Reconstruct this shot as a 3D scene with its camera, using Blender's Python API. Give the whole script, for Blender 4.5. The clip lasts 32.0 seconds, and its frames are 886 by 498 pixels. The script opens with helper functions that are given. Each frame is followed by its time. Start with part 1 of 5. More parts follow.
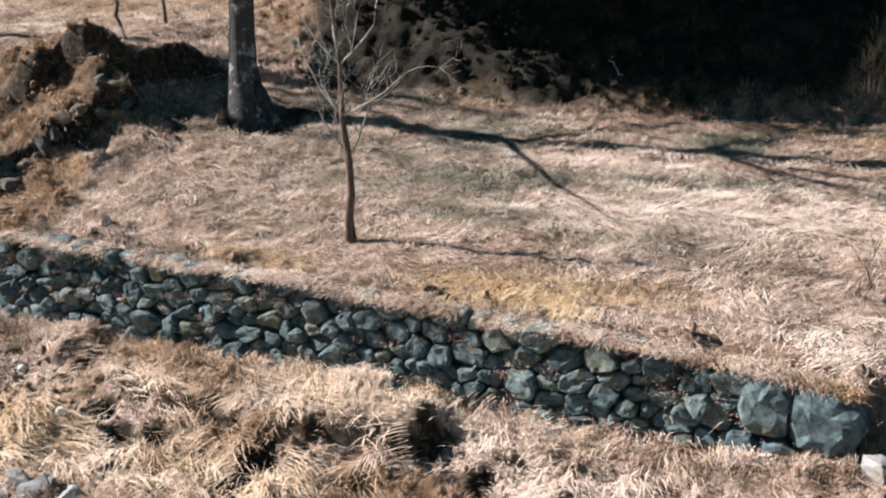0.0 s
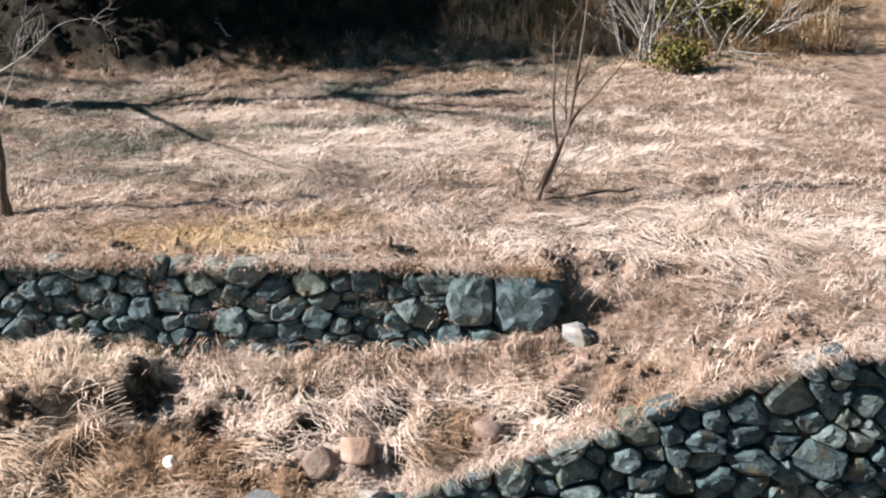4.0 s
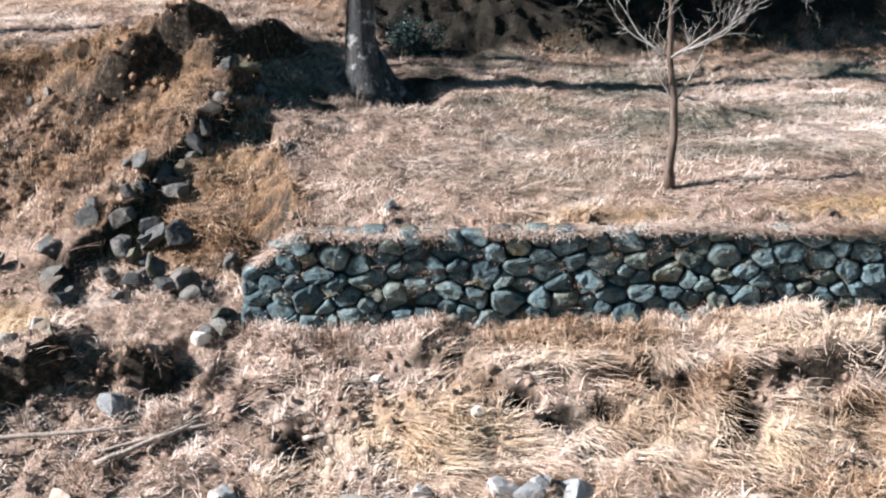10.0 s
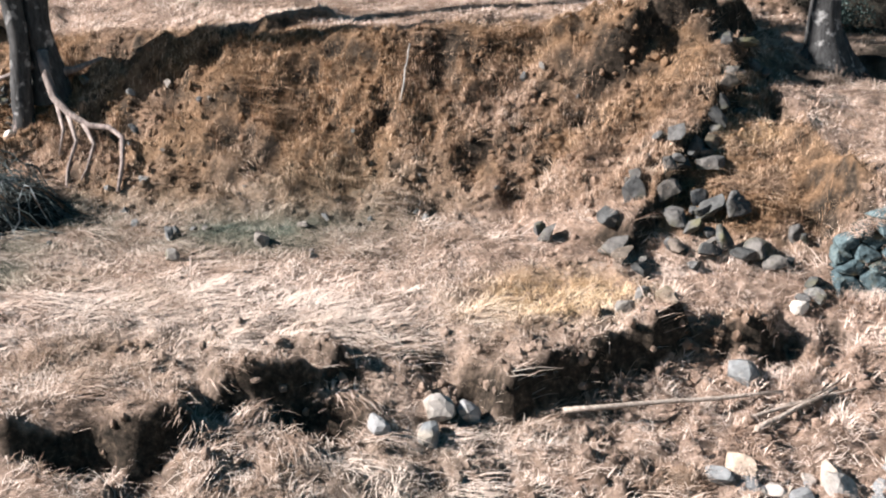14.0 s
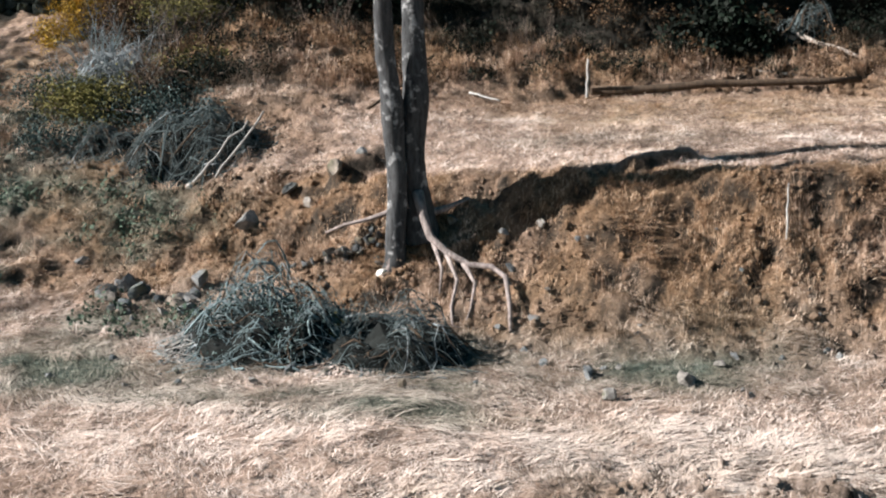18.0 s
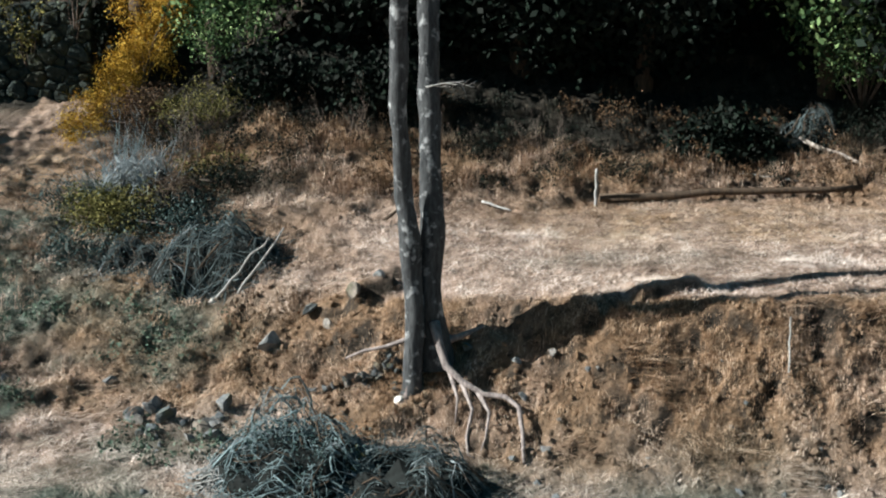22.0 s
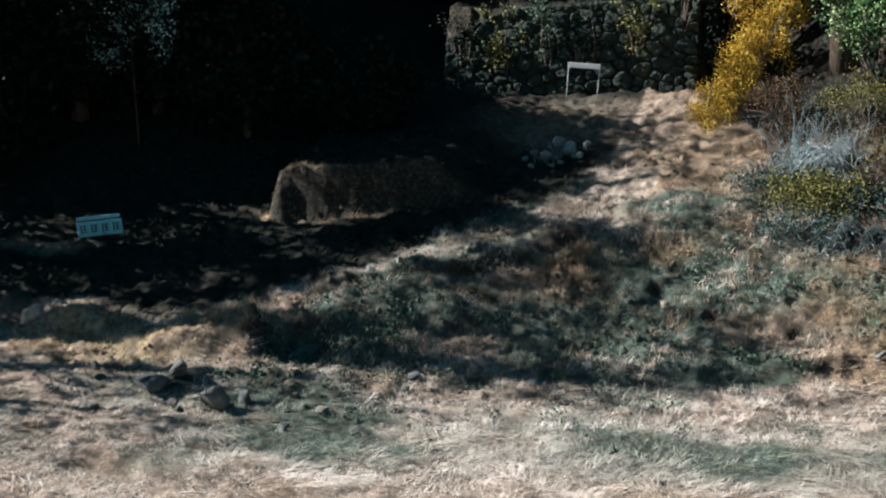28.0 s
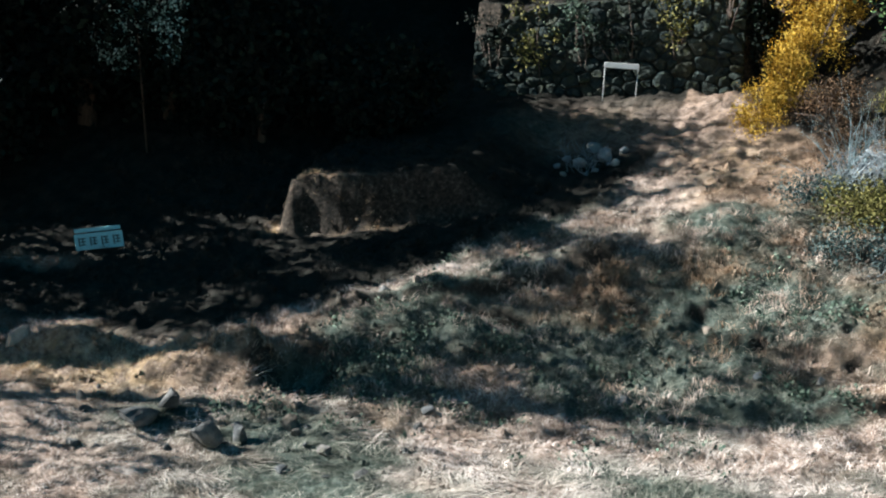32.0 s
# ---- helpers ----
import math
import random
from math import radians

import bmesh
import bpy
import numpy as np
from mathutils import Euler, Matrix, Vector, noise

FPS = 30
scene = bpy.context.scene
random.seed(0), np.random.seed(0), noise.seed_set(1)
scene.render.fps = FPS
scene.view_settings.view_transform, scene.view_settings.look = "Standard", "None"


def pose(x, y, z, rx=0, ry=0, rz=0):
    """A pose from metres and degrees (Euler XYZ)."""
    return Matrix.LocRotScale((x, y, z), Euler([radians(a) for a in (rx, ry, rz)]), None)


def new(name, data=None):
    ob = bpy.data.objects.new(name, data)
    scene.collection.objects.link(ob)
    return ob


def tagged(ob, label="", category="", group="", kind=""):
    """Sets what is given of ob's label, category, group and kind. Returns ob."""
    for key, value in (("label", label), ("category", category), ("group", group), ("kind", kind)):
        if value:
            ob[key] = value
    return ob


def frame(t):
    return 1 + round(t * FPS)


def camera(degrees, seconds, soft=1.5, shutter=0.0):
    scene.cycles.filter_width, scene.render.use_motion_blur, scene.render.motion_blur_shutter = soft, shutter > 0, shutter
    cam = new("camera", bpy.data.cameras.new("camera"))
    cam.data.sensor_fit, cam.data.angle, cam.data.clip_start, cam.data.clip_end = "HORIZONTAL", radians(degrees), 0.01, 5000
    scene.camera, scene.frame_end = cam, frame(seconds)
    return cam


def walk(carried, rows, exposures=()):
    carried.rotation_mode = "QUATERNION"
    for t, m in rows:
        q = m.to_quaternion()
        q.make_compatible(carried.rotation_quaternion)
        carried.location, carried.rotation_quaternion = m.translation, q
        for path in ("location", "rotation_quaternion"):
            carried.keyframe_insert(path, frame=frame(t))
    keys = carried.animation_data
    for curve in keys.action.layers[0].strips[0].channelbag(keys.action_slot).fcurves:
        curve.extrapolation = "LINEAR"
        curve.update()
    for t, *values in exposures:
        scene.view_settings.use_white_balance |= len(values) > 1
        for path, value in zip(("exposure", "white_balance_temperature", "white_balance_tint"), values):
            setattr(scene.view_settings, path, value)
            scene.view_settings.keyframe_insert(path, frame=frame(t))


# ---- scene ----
cam = camera(39.9, 32.0, 2.1)
METRES, EYE, TILT, LEAN, TURN = 44.0, 7.7, -19.5, -0.5, 25.0
ROWS = [
    (0.0, 0.0, 0.0, 0.0, 0.0, 0.0, -0.0),
    (0.5, -0.0005, 0.0011, -0.0031, -0.58, 0.04, 0.17),
    (1.0, -0.0081, 0.0015, -0.0064, -0.97, 0.05, 0.22),
    (1.5, -0.0246, 0.0018, -0.0098, -1.24, 0.09, 0.3),
    (2.0, -0.0424, 0.0027, -0.0129, -2.58, 0.11, 0.95),
    (2.5, -0.0487, 0.0019, -0.0157, -9.26, -0.12, 3.43),
    (3.0, -0.0498, 0.0008, -0.017, -16.07, -0.69, 5.81),
    (3.5, -0.05, -0.0005, -0.0181, -19.87, -1.11, 7.09),
    (5.5, -0.0904, 0.0142, -0.0144, -23.64, -1.67, 8.08),
    (6.0, -0.1161, 0.0244, -0.0118, -23.7, -1.67, 8.16),
    (6.5, -0.14, 0.0332, -0.0097, -23.65, -1.66, 8.23),
    (7.0, -0.1615, 0.04, -0.0075, -23.62, -1.72, 8.28),
    (7.5, -0.1813, 0.0461, -0.0053, -23.55, -1.7, 8.32),
    (8.0, -0.1997, 0.0521, -0.0027, -23.49, -1.71, 8.34),
    (8.5, -0.2178, 0.0585, -0.0008, -23.44, -1.68, 8.33),
    (9.0, -0.2367, 0.0649, 0.0014, -23.36, -1.68, 8.32),
    (9.5, -0.2561, 0.071, 0.0037, -23.31, -1.7, 8.31),
    (10.0, -0.2756, 0.0772, 0.0057, -23.21, -1.68, 8.32),
    (10.5, -0.295, 0.0836, 0.0073, -23.15, -1.64, 8.28),
    (11.0, -0.3143, 0.0908, 0.0092, -23.1, -1.7, 8.24),
    (11.5, -0.334, 0.0988, 0.0113, -23.04, -1.76, 8.23),
    (12.0, -0.3556, 0.1082, 0.0128, -23.0, -1.74, 8.19),
    (12.5, -0.3781, 0.1178, 0.0158, -22.93, -1.8, 8.16),
    (13.0, -0.4022, 0.1278, 0.0188, -22.89, -1.79, 8.14),
    (13.5, -0.4278, 0.1385, 0.0221, -22.83, -1.84, 8.1),
    (14.0, -0.4541, 0.1502, 0.0246, -22.79, -1.79, 8.1),
    (14.5, -0.4814, 0.1628, 0.0284, -22.7, -1.79, 8.07),
    (15.0, -0.5102, 0.1755, 0.0325, -22.58, -1.79, 8.02),
    (15.5, -0.5386, 0.1883, 0.0361, -22.44, -1.8, 8.04),
    (17.5, -0.587, 0.2077, 0.0445, -21.92, 3.29, 8.1),
    (18.0, -0.5885, 0.2072, 0.0452, -21.93, 4.87, 8.1),
    (18.5, -0.5887, 0.2064, 0.0469, -21.85, 4.98, 8.13),
    (19.0, -0.5879, 0.2031, 0.0544, -21.84, 5.05, 8.11),
    (19.5, -0.5872, 0.1992, 0.0639, -21.82, 5.13, 8.12),
    (20.0, -0.5867, 0.1942, 0.0741, -21.76, 5.31, 8.16),
    (20.5, -0.5862, 0.188, 0.0866, -21.72, 5.37, 8.17),
    (21.0, -0.5856, 0.1837, 0.0933, -21.71, 5.51, 8.17),
    (21.5, -0.5857, 0.182, 0.0928, -21.73, 5.56, 8.07),
    (22.0, -0.5966, 0.1832, 0.0926, -21.77, 5.59, 7.98),
    (22.5, -0.6183, 0.187, 0.0944, -21.76, 5.61, 7.96),
    (23.0, -0.6441, 0.1931, 0.096, -21.68, 5.64, 7.94),
    (23.5, -0.6718, 0.2, 0.0969, -21.57, 5.7, 7.95),
    (24.0, -0.6983, 0.2065, 0.0971, -21.45, 5.76, 8.0),
    (24.5, -0.7232, 0.2126, 0.0975, -21.39, 5.84, 8.02),
    (25.0, -0.7461, 0.2174, 0.0978, -21.27, 5.87, 8.02),
    (25.5, -0.7689, 0.2228, 0.0982, -21.19, 5.88, 7.98),
    (26.0, -0.7947, 0.2287, 0.0988, -20.46, 5.99, 7.72),
    (26.5, -0.8146, 0.2326, 0.1002, -15.98, 6.6, 6.26),
    (28.5, -0.8219, 0.2269, 0.098, -8.07, 7.43, 3.44),
    (29.0, -0.8209, 0.2277, 0.098, -7.66, 7.47, 3.33),
    (29.5, -0.8193, 0.2288, 0.0972, -7.37, 7.46, 3.29),
    (30.0, -0.8171, 0.2335, 0.0976, -7.14, 7.44, 3.23),
    (30.5, -0.8141, 0.2422, 0.1005, -6.99, 7.4, 3.2),
    (31.0, -0.8102, 0.2537, 0.105, -6.88, 7.39, 3.17),
    (31.5, -0.806, 0.267, 0.1102, -6.8, 7.39, 3.17),
    (32.0, -0.8021, 0.2807, 0.1148, -6.73, 7.41, 3.18),
]
walk(cam, [(t, pose(0, 0, EYE, TILT, LEAN, TURN) @ pose(METRES * x, METRES * y, METRES * z, 90 + pitch, roll, yaw)) for t, x, y, z, yaw, pitch, roll in ROWS],
     ((0.0, 1.30, 6780, 11), (7.0, 1.34, 6720, 11), (9.0, 1.47, 6330, 10), (12.0, 1.55, 6400, 12), (13.0, 1.42, 6580, 12), (14.0, 1.46, 6730, 12), (16.0, 1.46, 6640, 11), (18.0, 1.3, 6500, 8), (20.0, 1.25, 6420, 5), (24.0, 1.08, 5980, -6), (25.0, 1.05, 5930, -8), (26.2, 1.08, 5930, -8), (28.5, 1.44, 6000, 0), (32.0, 1.69, 6000, 1)))

# ---- light: low winter sun from the left, clear sky ----
SUN_EL, SUN_AZ = 31.0, 7.0
to_sun = Vector((-math.cos(radians(SUN_AZ)) * math.cos(radians(SUN_EL)), -math.sin(radians(SUN_AZ)) * math.cos(radians(SUN_EL)), math.sin(radians(SUN_EL))))
world = bpy.data.worlds.new("sky")
scene.world = world
world.use_nodes = True
_wn = world.node_tree
_sky = _wn.nodes.new("ShaderNodeTexSky")
_sky.sky_type, _sky.sun_disc = "NISHITA", False
_sky.sun_elevation, _sky.sun_rotation = radians(SUN_EL), radians(270 - SUN_AZ)
_tint = _wn.nodes.new("ShaderNodeHueSaturation")
_tint.inputs["Hue"].default_value = 0.47
_tint.inputs["Saturation"].default_value = 1.6
_wn.links.new(_sky.outputs[0], _tint.inputs["Color"])
_wn.links.new(_tint.outputs[0], _wn.nodes["Background"].inputs[0])
_wn.nodes["Background"].inputs[1].default_value = 0.024
sun_data = bpy.data.lights.new("sun", "SUN")
sun_data.energy, sun_data.angle, sun_data.color = 5.35, radians(0.5), (1.0, 0.925, 0.865)
sun_ob = new("sun", sun_data)
sun_ob.rotation_euler = to_sun.to_track_quat("Z", "Y").to_euler()
sun_ob.location = (-60, 0, 40)


# ---- materials ----
def material(name, build, rough=0.9):
    m = bpy.data.materials.new(name)
    m.use_nodes = True
    nt = m.node_tree
    bs = nt.nodes["Principled BSDF"]
    bs.inputs["Roughness"].default_value = rough
    bs.inputs["Specular IOR Level"].default_value = 0.2
    build(nt, bs)
    return m


def node(nt, kind, **values):
    n = nt.nodes.new(kind)
    for k, v in values.items():
        n.inputs[k].default_value = v
    return n


def coords(nt):
    return nt.nodes.new("ShaderNodeNewGeometry").outputs["Position"]


def noise_tex(nt, vec, scale, detail=4.0, rough=0.6):
    n = node(nt, "ShaderNodeTexNoise", Scale=scale, Detail=detail, Roughness=rough)
    nt.links.new(vec, n.inputs["Vector"])
    return n.outputs[0]


def ramp(nt, fac, stops):
    r = nt.nodes.new("ShaderNodeValToRGB")
    e = r.color_ramp.elements
    while len(e) < len(stops):
        e.new(0.5)
    for el, (p, c) in zip(e, stops):
        el.position, el.color = p, (*c, 1)
    nt.links.new(fac, r.inputs[0])
    return r.outputs[0]


def mix(nt, fac, a, b, mode="MIX"):
    m = nt.nodes.new("ShaderNodeMix")
    m.data_type, m.blend_type = "RGBA", mode
    for sock, v in ((m.inputs["Factor"], fac), (m.inputs["A"], a), (m.inputs["B"], b)):
        if isinstance(v, (int, float)):
            sock.default_value = v
        elif isinstance(v, tuple):
            sock.default_value = (*v, 1)
        else:
            nt.links.new(v, sock)
    return m.outputs["Result"]


def bump(nt, bs, height, strength, dist):
    b = node(nt, "ShaderNodeBump", Strength=strength, Distance=dist)
    nt.links.new(height, b.inputs["Height"])
    nt.links.new(b.outputs[0], bs.inputs["Normal"])


def attribute(nt, name):
    a = nt.nodes.new("ShaderNodeAttribute")
    a.attribute_name = name
    return a.outputs["Fac"]


STRAW = [(0.24, (0.085, 0.055, 0.038)), (0.40, (0.27, 0.188, 0.143)), (0.56, (0.49, 0.38, 0.325)), (0.74, (0.78, 0.685, 0.635))]
BROWN = [(0.22, (0.035, 0.021, 0.012)), (0.42, (0.15, 0.09, 0.052)), (0.6, (0.37, 0.24, 0.15)), (0.78, (0.62, 0.47, 0.35))]
GREENISH = [(0.22, (0.018, 0.026, 0.02)), (0.45, (0.062, 0.072, 0.056)), (0.65, (0.175, 0.178, 0.145)), (0.88, (0.46, 0.44, 0.38))]
GOLD = [(0.22, (0.14, 0.085, 0.035)), (0.45, (0.36, 0.235, 0.11)), (0.65, (0.53, 0.38, 0.205)), (0.85, (0.68, 0.54, 0.35))]
# litter under the trees, painted near black for their shade
LITTER_SHADE = [(0.25, (0.010, 0.011, 0.010)), (0.5, (0.028, 0.027, 0.022)), (0.8, (0.07, 0.062, 0.05))]


def cover_colour(nt, pos, speck):
    """Dry straw on the flats, brown stubble on the banks, grey-green weeds and painted shade in the hollow."""
    b = ramp(nt, speck, BROWN)
    g = ramp(nt, speck, GREENISH)
    pale = nt.nodes.new("ShaderNodeMath")
    pale.operation = "MULTIPLY_ADD"
    nt.links.new(attribute(nt, "pale"), pale.inputs[0])
    pale.inputs[1].default_value = 0.24
    nt.links.new(speck, pale.inputs[2])
    speck = pale.outputs[0]
    s = ramp(nt, speck, STRAW)
    gold = attribute(nt, "gold")
    s = mix(nt, gold, s, ramp(nt, speck, GOLD))
    c = mix(nt, attribute(nt, "bank"), s, b)
    c = mix(nt, attribute(nt, "damp_shade"), c, g)
    return mix(nt, attribute(nt, "wood"), c, ramp(nt, speck, LITTER_SHADE))


def b_ground(nt, bs):
    pos = coords(nt)
    fine = noise_tex(nt, pos, 14.0, 6.0, 0.7)
    big = noise_tex(nt, pos, 0.9, 5.0, 0.65)
    speck = nt.nodes.new("ShaderNodeMath")
    speck.operation = "MULTIPLY_ADD"
    nt.links.new(fine, speck.inputs[0])
    speck.inputs[1].default_value = 0.6
    mul = nt.nodes.new("ShaderNodeMath")
    mul.operation = "MULTIPLY"
    nt.links.new(big, mul.inputs[0])
    mul.inputs[1].default_value = 0.40
    nt.links.new(mul.outputs[0], speck.inputs[2])
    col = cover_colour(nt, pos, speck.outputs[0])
    earth = ramp(nt, noise_tex(nt, pos, 5.0, 6.0, 0.7), [(0.36, (0.045, 0.032, 0.025)), (0.52, (0.19, 0.14, 0.115)), (0.68, (0.41, 0.325, 0.285))])
    bare = ramp(nt, noise_tex(nt, pos, 2.6, 5.0, 0.7), [(0.40, (0.25, 0.25, 0.25)), (0.56, (0.9, 0.9, 0.9))])
    loam = ramp(nt, noise_tex(nt, pos, 6.0, 6.0, 0.7), [(0.36, (0.022, 0.016, 0.011)), (0.5, (0.135, 0.09, 0.058)), (0.66, (0.32, 0.22, 0.15))])
    earth = mix(nt, attribute(nt, "bank"), earth, loam)
    silt = ramp(nt, noise_tex(nt, pos, 5.0, 6.0, 0.7), [(0.36, (0.02, 0.032, 0.028)), (0.52, (0.065, 0.088, 0.076)), (0.68, (0.24, 0.26, 0.23))])
    earth = mix(nt, attribute(nt, "damp_shade"), earth, silt)
    # bare earth in the wood gets the same painted shade
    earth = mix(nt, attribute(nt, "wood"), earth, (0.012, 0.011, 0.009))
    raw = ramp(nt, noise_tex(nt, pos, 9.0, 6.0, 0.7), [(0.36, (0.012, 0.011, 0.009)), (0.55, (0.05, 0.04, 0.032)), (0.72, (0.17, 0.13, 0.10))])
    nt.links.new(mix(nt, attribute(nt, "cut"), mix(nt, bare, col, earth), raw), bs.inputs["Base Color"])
    bump(nt, bs, fine, 1.0, 0.08)


def b_grass(nt, bs):
    pos = coords(nt)
    geo = nt.nodes.new("ShaderNodeNewGeometry")
    big = noise_tex(nt, pos, 1.1, 6.0, 0.68)
    sp = nt.nodes.new("ShaderNodeMath")
    sp.operation = "MULTIPLY_ADD"
    nt.links.new(geo.outputs["Random Per Island"], sp.inputs[0])
    sp.inputs[1].default_value = 0.4
    m2 = nt.nodes.new("ShaderNodeMath")
    m2.operation = "MULTIPLY_ADD"
    nt.links.new(big, m2.inputs[0])
    m2.inputs[1].default_value = 1.25
    m2.inputs[2].default_value = -0.235
    nt.links.new(m2.outputs[0], sp.inputs[2])
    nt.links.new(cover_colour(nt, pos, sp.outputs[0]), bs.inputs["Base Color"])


def b_stone(dark, light, moss=(0.10, 0.10, 0.06), k=1.0):
    def build(nt, bs):
        tc = nt.nodes.new("ShaderNodeTexCoord").outputs["Object"]
        info = nt.nodes.new("ShaderNodeObjectInfo").outputs["Random"]
        add = nt.nodes.new("ShaderNodeVectorMath")
        add.operation = "ADD"
        nt.links.new(tc, add.inputs[0])
        cmb = nt.nodes.new("ShaderNodeCombineXYZ")
        m = nt.nodes.new("ShaderNodeMath")
        m.operation = "MULTIPLY"
        m.inputs[1].default_value = 37.0
        nt.links.new(info, m.inputs[0])
        nt.links.new(m.outputs[0], cmb.inputs[0])
        nt.links.new(cmb.outputs[0], add.inputs[1])
        v = add.outputs[0]
        n1 = noise_tex(nt, v, 3.0 * k, 6.0, 0.7)
        n2 = noise_tex(nt, v, 1.1 * k, 3.0, 0.5)
        n3 = noise_tex(nt, v, 9.0 * k, 4.0, 0.6)
        c = ramp(nt, n1, [(0.3, dark), (0.7, light)])
        tone = ramp(nt, info, [(0.0, (0.5, 0.56, 0.58)), (0.45, (0.9, 0.94, 0.95)), (0.8, (1.15, 1.1, 1.02)), (0.92, (1.3, 1.05, 0.82)), (1.0, (1.45, 1.35, 1.25))])
        c = mix(nt, 1.0, c, tone, "MULTIPLY")
        c = mix(nt, ramp(nt, n2, [(0.55, (0, 0, 0)), (0.72, (0.8, 0.8, 0.8))]), c, moss)
        c = mix(nt, ramp(nt, n3, [(0.66, (0, 0, 0)), (0.74, (0.5, 0.5, 0.5))]), c, (0.36, 0.37, 0.35))
        nt.links.new(c, bs.inputs["Base Color"])
        bump(nt, bs, n1, 0.9, 0.05)
    return build


def b_bark(dark, light, scale=1.0, patch=None):
    def build(nt, bs):
        pos = coords(nt)
        mp = node(nt, "ShaderNodeMapping")
        mp.inputs["Scale"].default_value = (1, 1, 0.25)
        nt.links.new(pos, mp.inputs["Vector"])
        n1 = noise_tex(nt, mp.outputs[0], 12.0 * scale, 6.0, 0.7)
        n2 = noise_tex(nt, pos, 4.0 * scale, 4.0, 0.6)
        c = ramp(nt, n1, [(0.32, dark), (0.68, light)])
        if patch:
            c = mix(nt, ramp(nt, n2, [(0.56, (0, 0, 0)), (0.68, (0.9, 0.9, 0.9))]), c, patch)
        nt.links.new(c, bs.inputs["Base Color"])
        bump(nt, bs, n1, 0.8, 0.03)
    return build


def b_leaf(stops):
    def build(nt, bs):
        geo = nt.nodes.new("ShaderNodeNewGeometry")
        nt.links.new(ramp(nt, geo.outputs["Random Per Island"], stops), bs.inputs["Base Color"])
        bs.inputs["Roughness"].default_value = 0.7
        bs.inputs["Specular IOR Level"].default_value = 0.1
    return build


def b_paint(colour, var=0.12):
    def build(nt, bs):
        n1 = noise_tex(nt, coords(nt), 7.0, 5.0, 0.7)
        nt.links.new(ramp(nt, n1, [(0.3, tuple(c * (1 - var) for c in colour)), (0.7, colour)]), bs.inputs["Base Color"])
    return build


M_GROUND = material("dry_ground", b_ground, 0.95)
M_GRASS = material("dry_grass_blades", b_grass, 0.8)
M_WALLSTONE = material("wall_stone", b_stone((0.028, 0.046, 0.056), (0.17, 0.245, 0.28), (0.12, 0.105, 0.062), 3.2), 0.9)
M_JOINT = material("earth_in_the_joints", b_bark((0.018, 0.02, 0.02), (0.10, 0.09, 0.07), .5), 0.95)
# mossy stone with the trees' shade put into its colour
M_SHADESTONE = material("shaded_mossy_stone", b_stone((0.008, 0.012, 0.012), (0.06, 0.076, 0.072), (0.04, 0.045, 0.02), 2.6), 0.95)
M_ROCK = material("loose_rock", b_stone((0.035, 0.036, 0.039), (0.17, 0.17, 0.175)), 0.9)
M_GREYROCK = material("grey_rock", b_stone((0.075, 0.08, 0.085), (0.29, 0.295, 0.31)), 0.9)
M_COBBLE = material("river_cobble", b_stone((0.19, 0.195, 0.21), (0.42, 0.42, 0.44), (0.27, 0.25, 0.22)), 0.85)
M_REDROCK = material("reddish_rock", b_stone((0.22, 0.15, 0.13), (0.42, 0.31, 0.28), (0.25, 0.2, 0.16)), 0.9)
M_WHITE = material("pale_rock", b_paint((0.75, 0.74, 0.71), 0.25), 0.8)
M_BARK = material("mottled_bark", b_bark((0.018, 0.02, 0.023), (0.085, 0.09, 0.096), 1.0, (0.36, 0.375, 0.39)), 0.9)
M_ROOT = material("pale_root", b_bark((0.10, 0.085, 0.085), (0.36, 0.31, 0.30)), 0.9)
M_THINBARK = material("thin_tree_bark", b_bark((0.05, 0.04, 0.035), (0.19, 0.15, 0.13), 2.0), 0.9)
M_TWIG = material("grey_twigs", b_bark((0.18, 0.18, 0.18), (0.46, 0.455, 0.45), 2.0), 0.85)
M_BRUSH = material("cut_brush", b_bark((0.04, 0.06, 0.066), (0.27, 0.36, 0.39), 1.5), 0.85)
M_BRUSHDARK = material("old_dark_brush", b_bark((0.018, 0.027, 0.029), (0.12, 0.155, 0.165), 1.5), 0.9)
M_WOOD = material("weathered_wood", b_bark((0.18, 0.15, 0.135), (0.50, 0.45, 0.41), 1.5), 0.85)
M_DARKWOOD = material("dark_log_bark", b_bark((0.03, 0.024, 0.02), (0.12, 0.085, 0.06), 1.0), 0.9)
# leaf colours near black: the wood's shade is in them
M_LEAF = material("shaded_evergreen_leaves", b_leaf([(0.0, (0.004, 0.006, 0.005)), (0.7, (0.007, 0.012, 0.009)), (1.0, (0.014, 0.026, 0.018))]))
# the same leaves, coloured as if the sun struck them
M_LIT = material("sunlit_evergreen_leaves", b_leaf([(0.0, (0.012, 0.028, 0.014)), (0.55, (0.06, 0.11, 0.045)), (1.0, (0.32, 0.45, 0.20))]))
# leaves paled in colour, as if they caught the sky's light
M_SKYLIT = material("skylit_leaves", b_leaf([(0.0, (0.10, 0.18, 0.16)), (0.6, (0.34, 0.50, 0.45)), (1.0, (0.66, 0.80, 0.74))]))
M_YELLOW = material("yellowed_leaves", b_leaf([(0.0, (0.14, 0.075, 0.010)), (0.6, (0.44, 0.27, 0.03)), (1.0, (0.70, 0.50, 0.11))]))
M_FERN = material("dead_bracken", b_leaf([(0.0, (0.02, 0.013, 0.008)), (0.6, (0.10, 0.06, 0.034)), (1.0, (0.20, 0.13, 0.08))]))
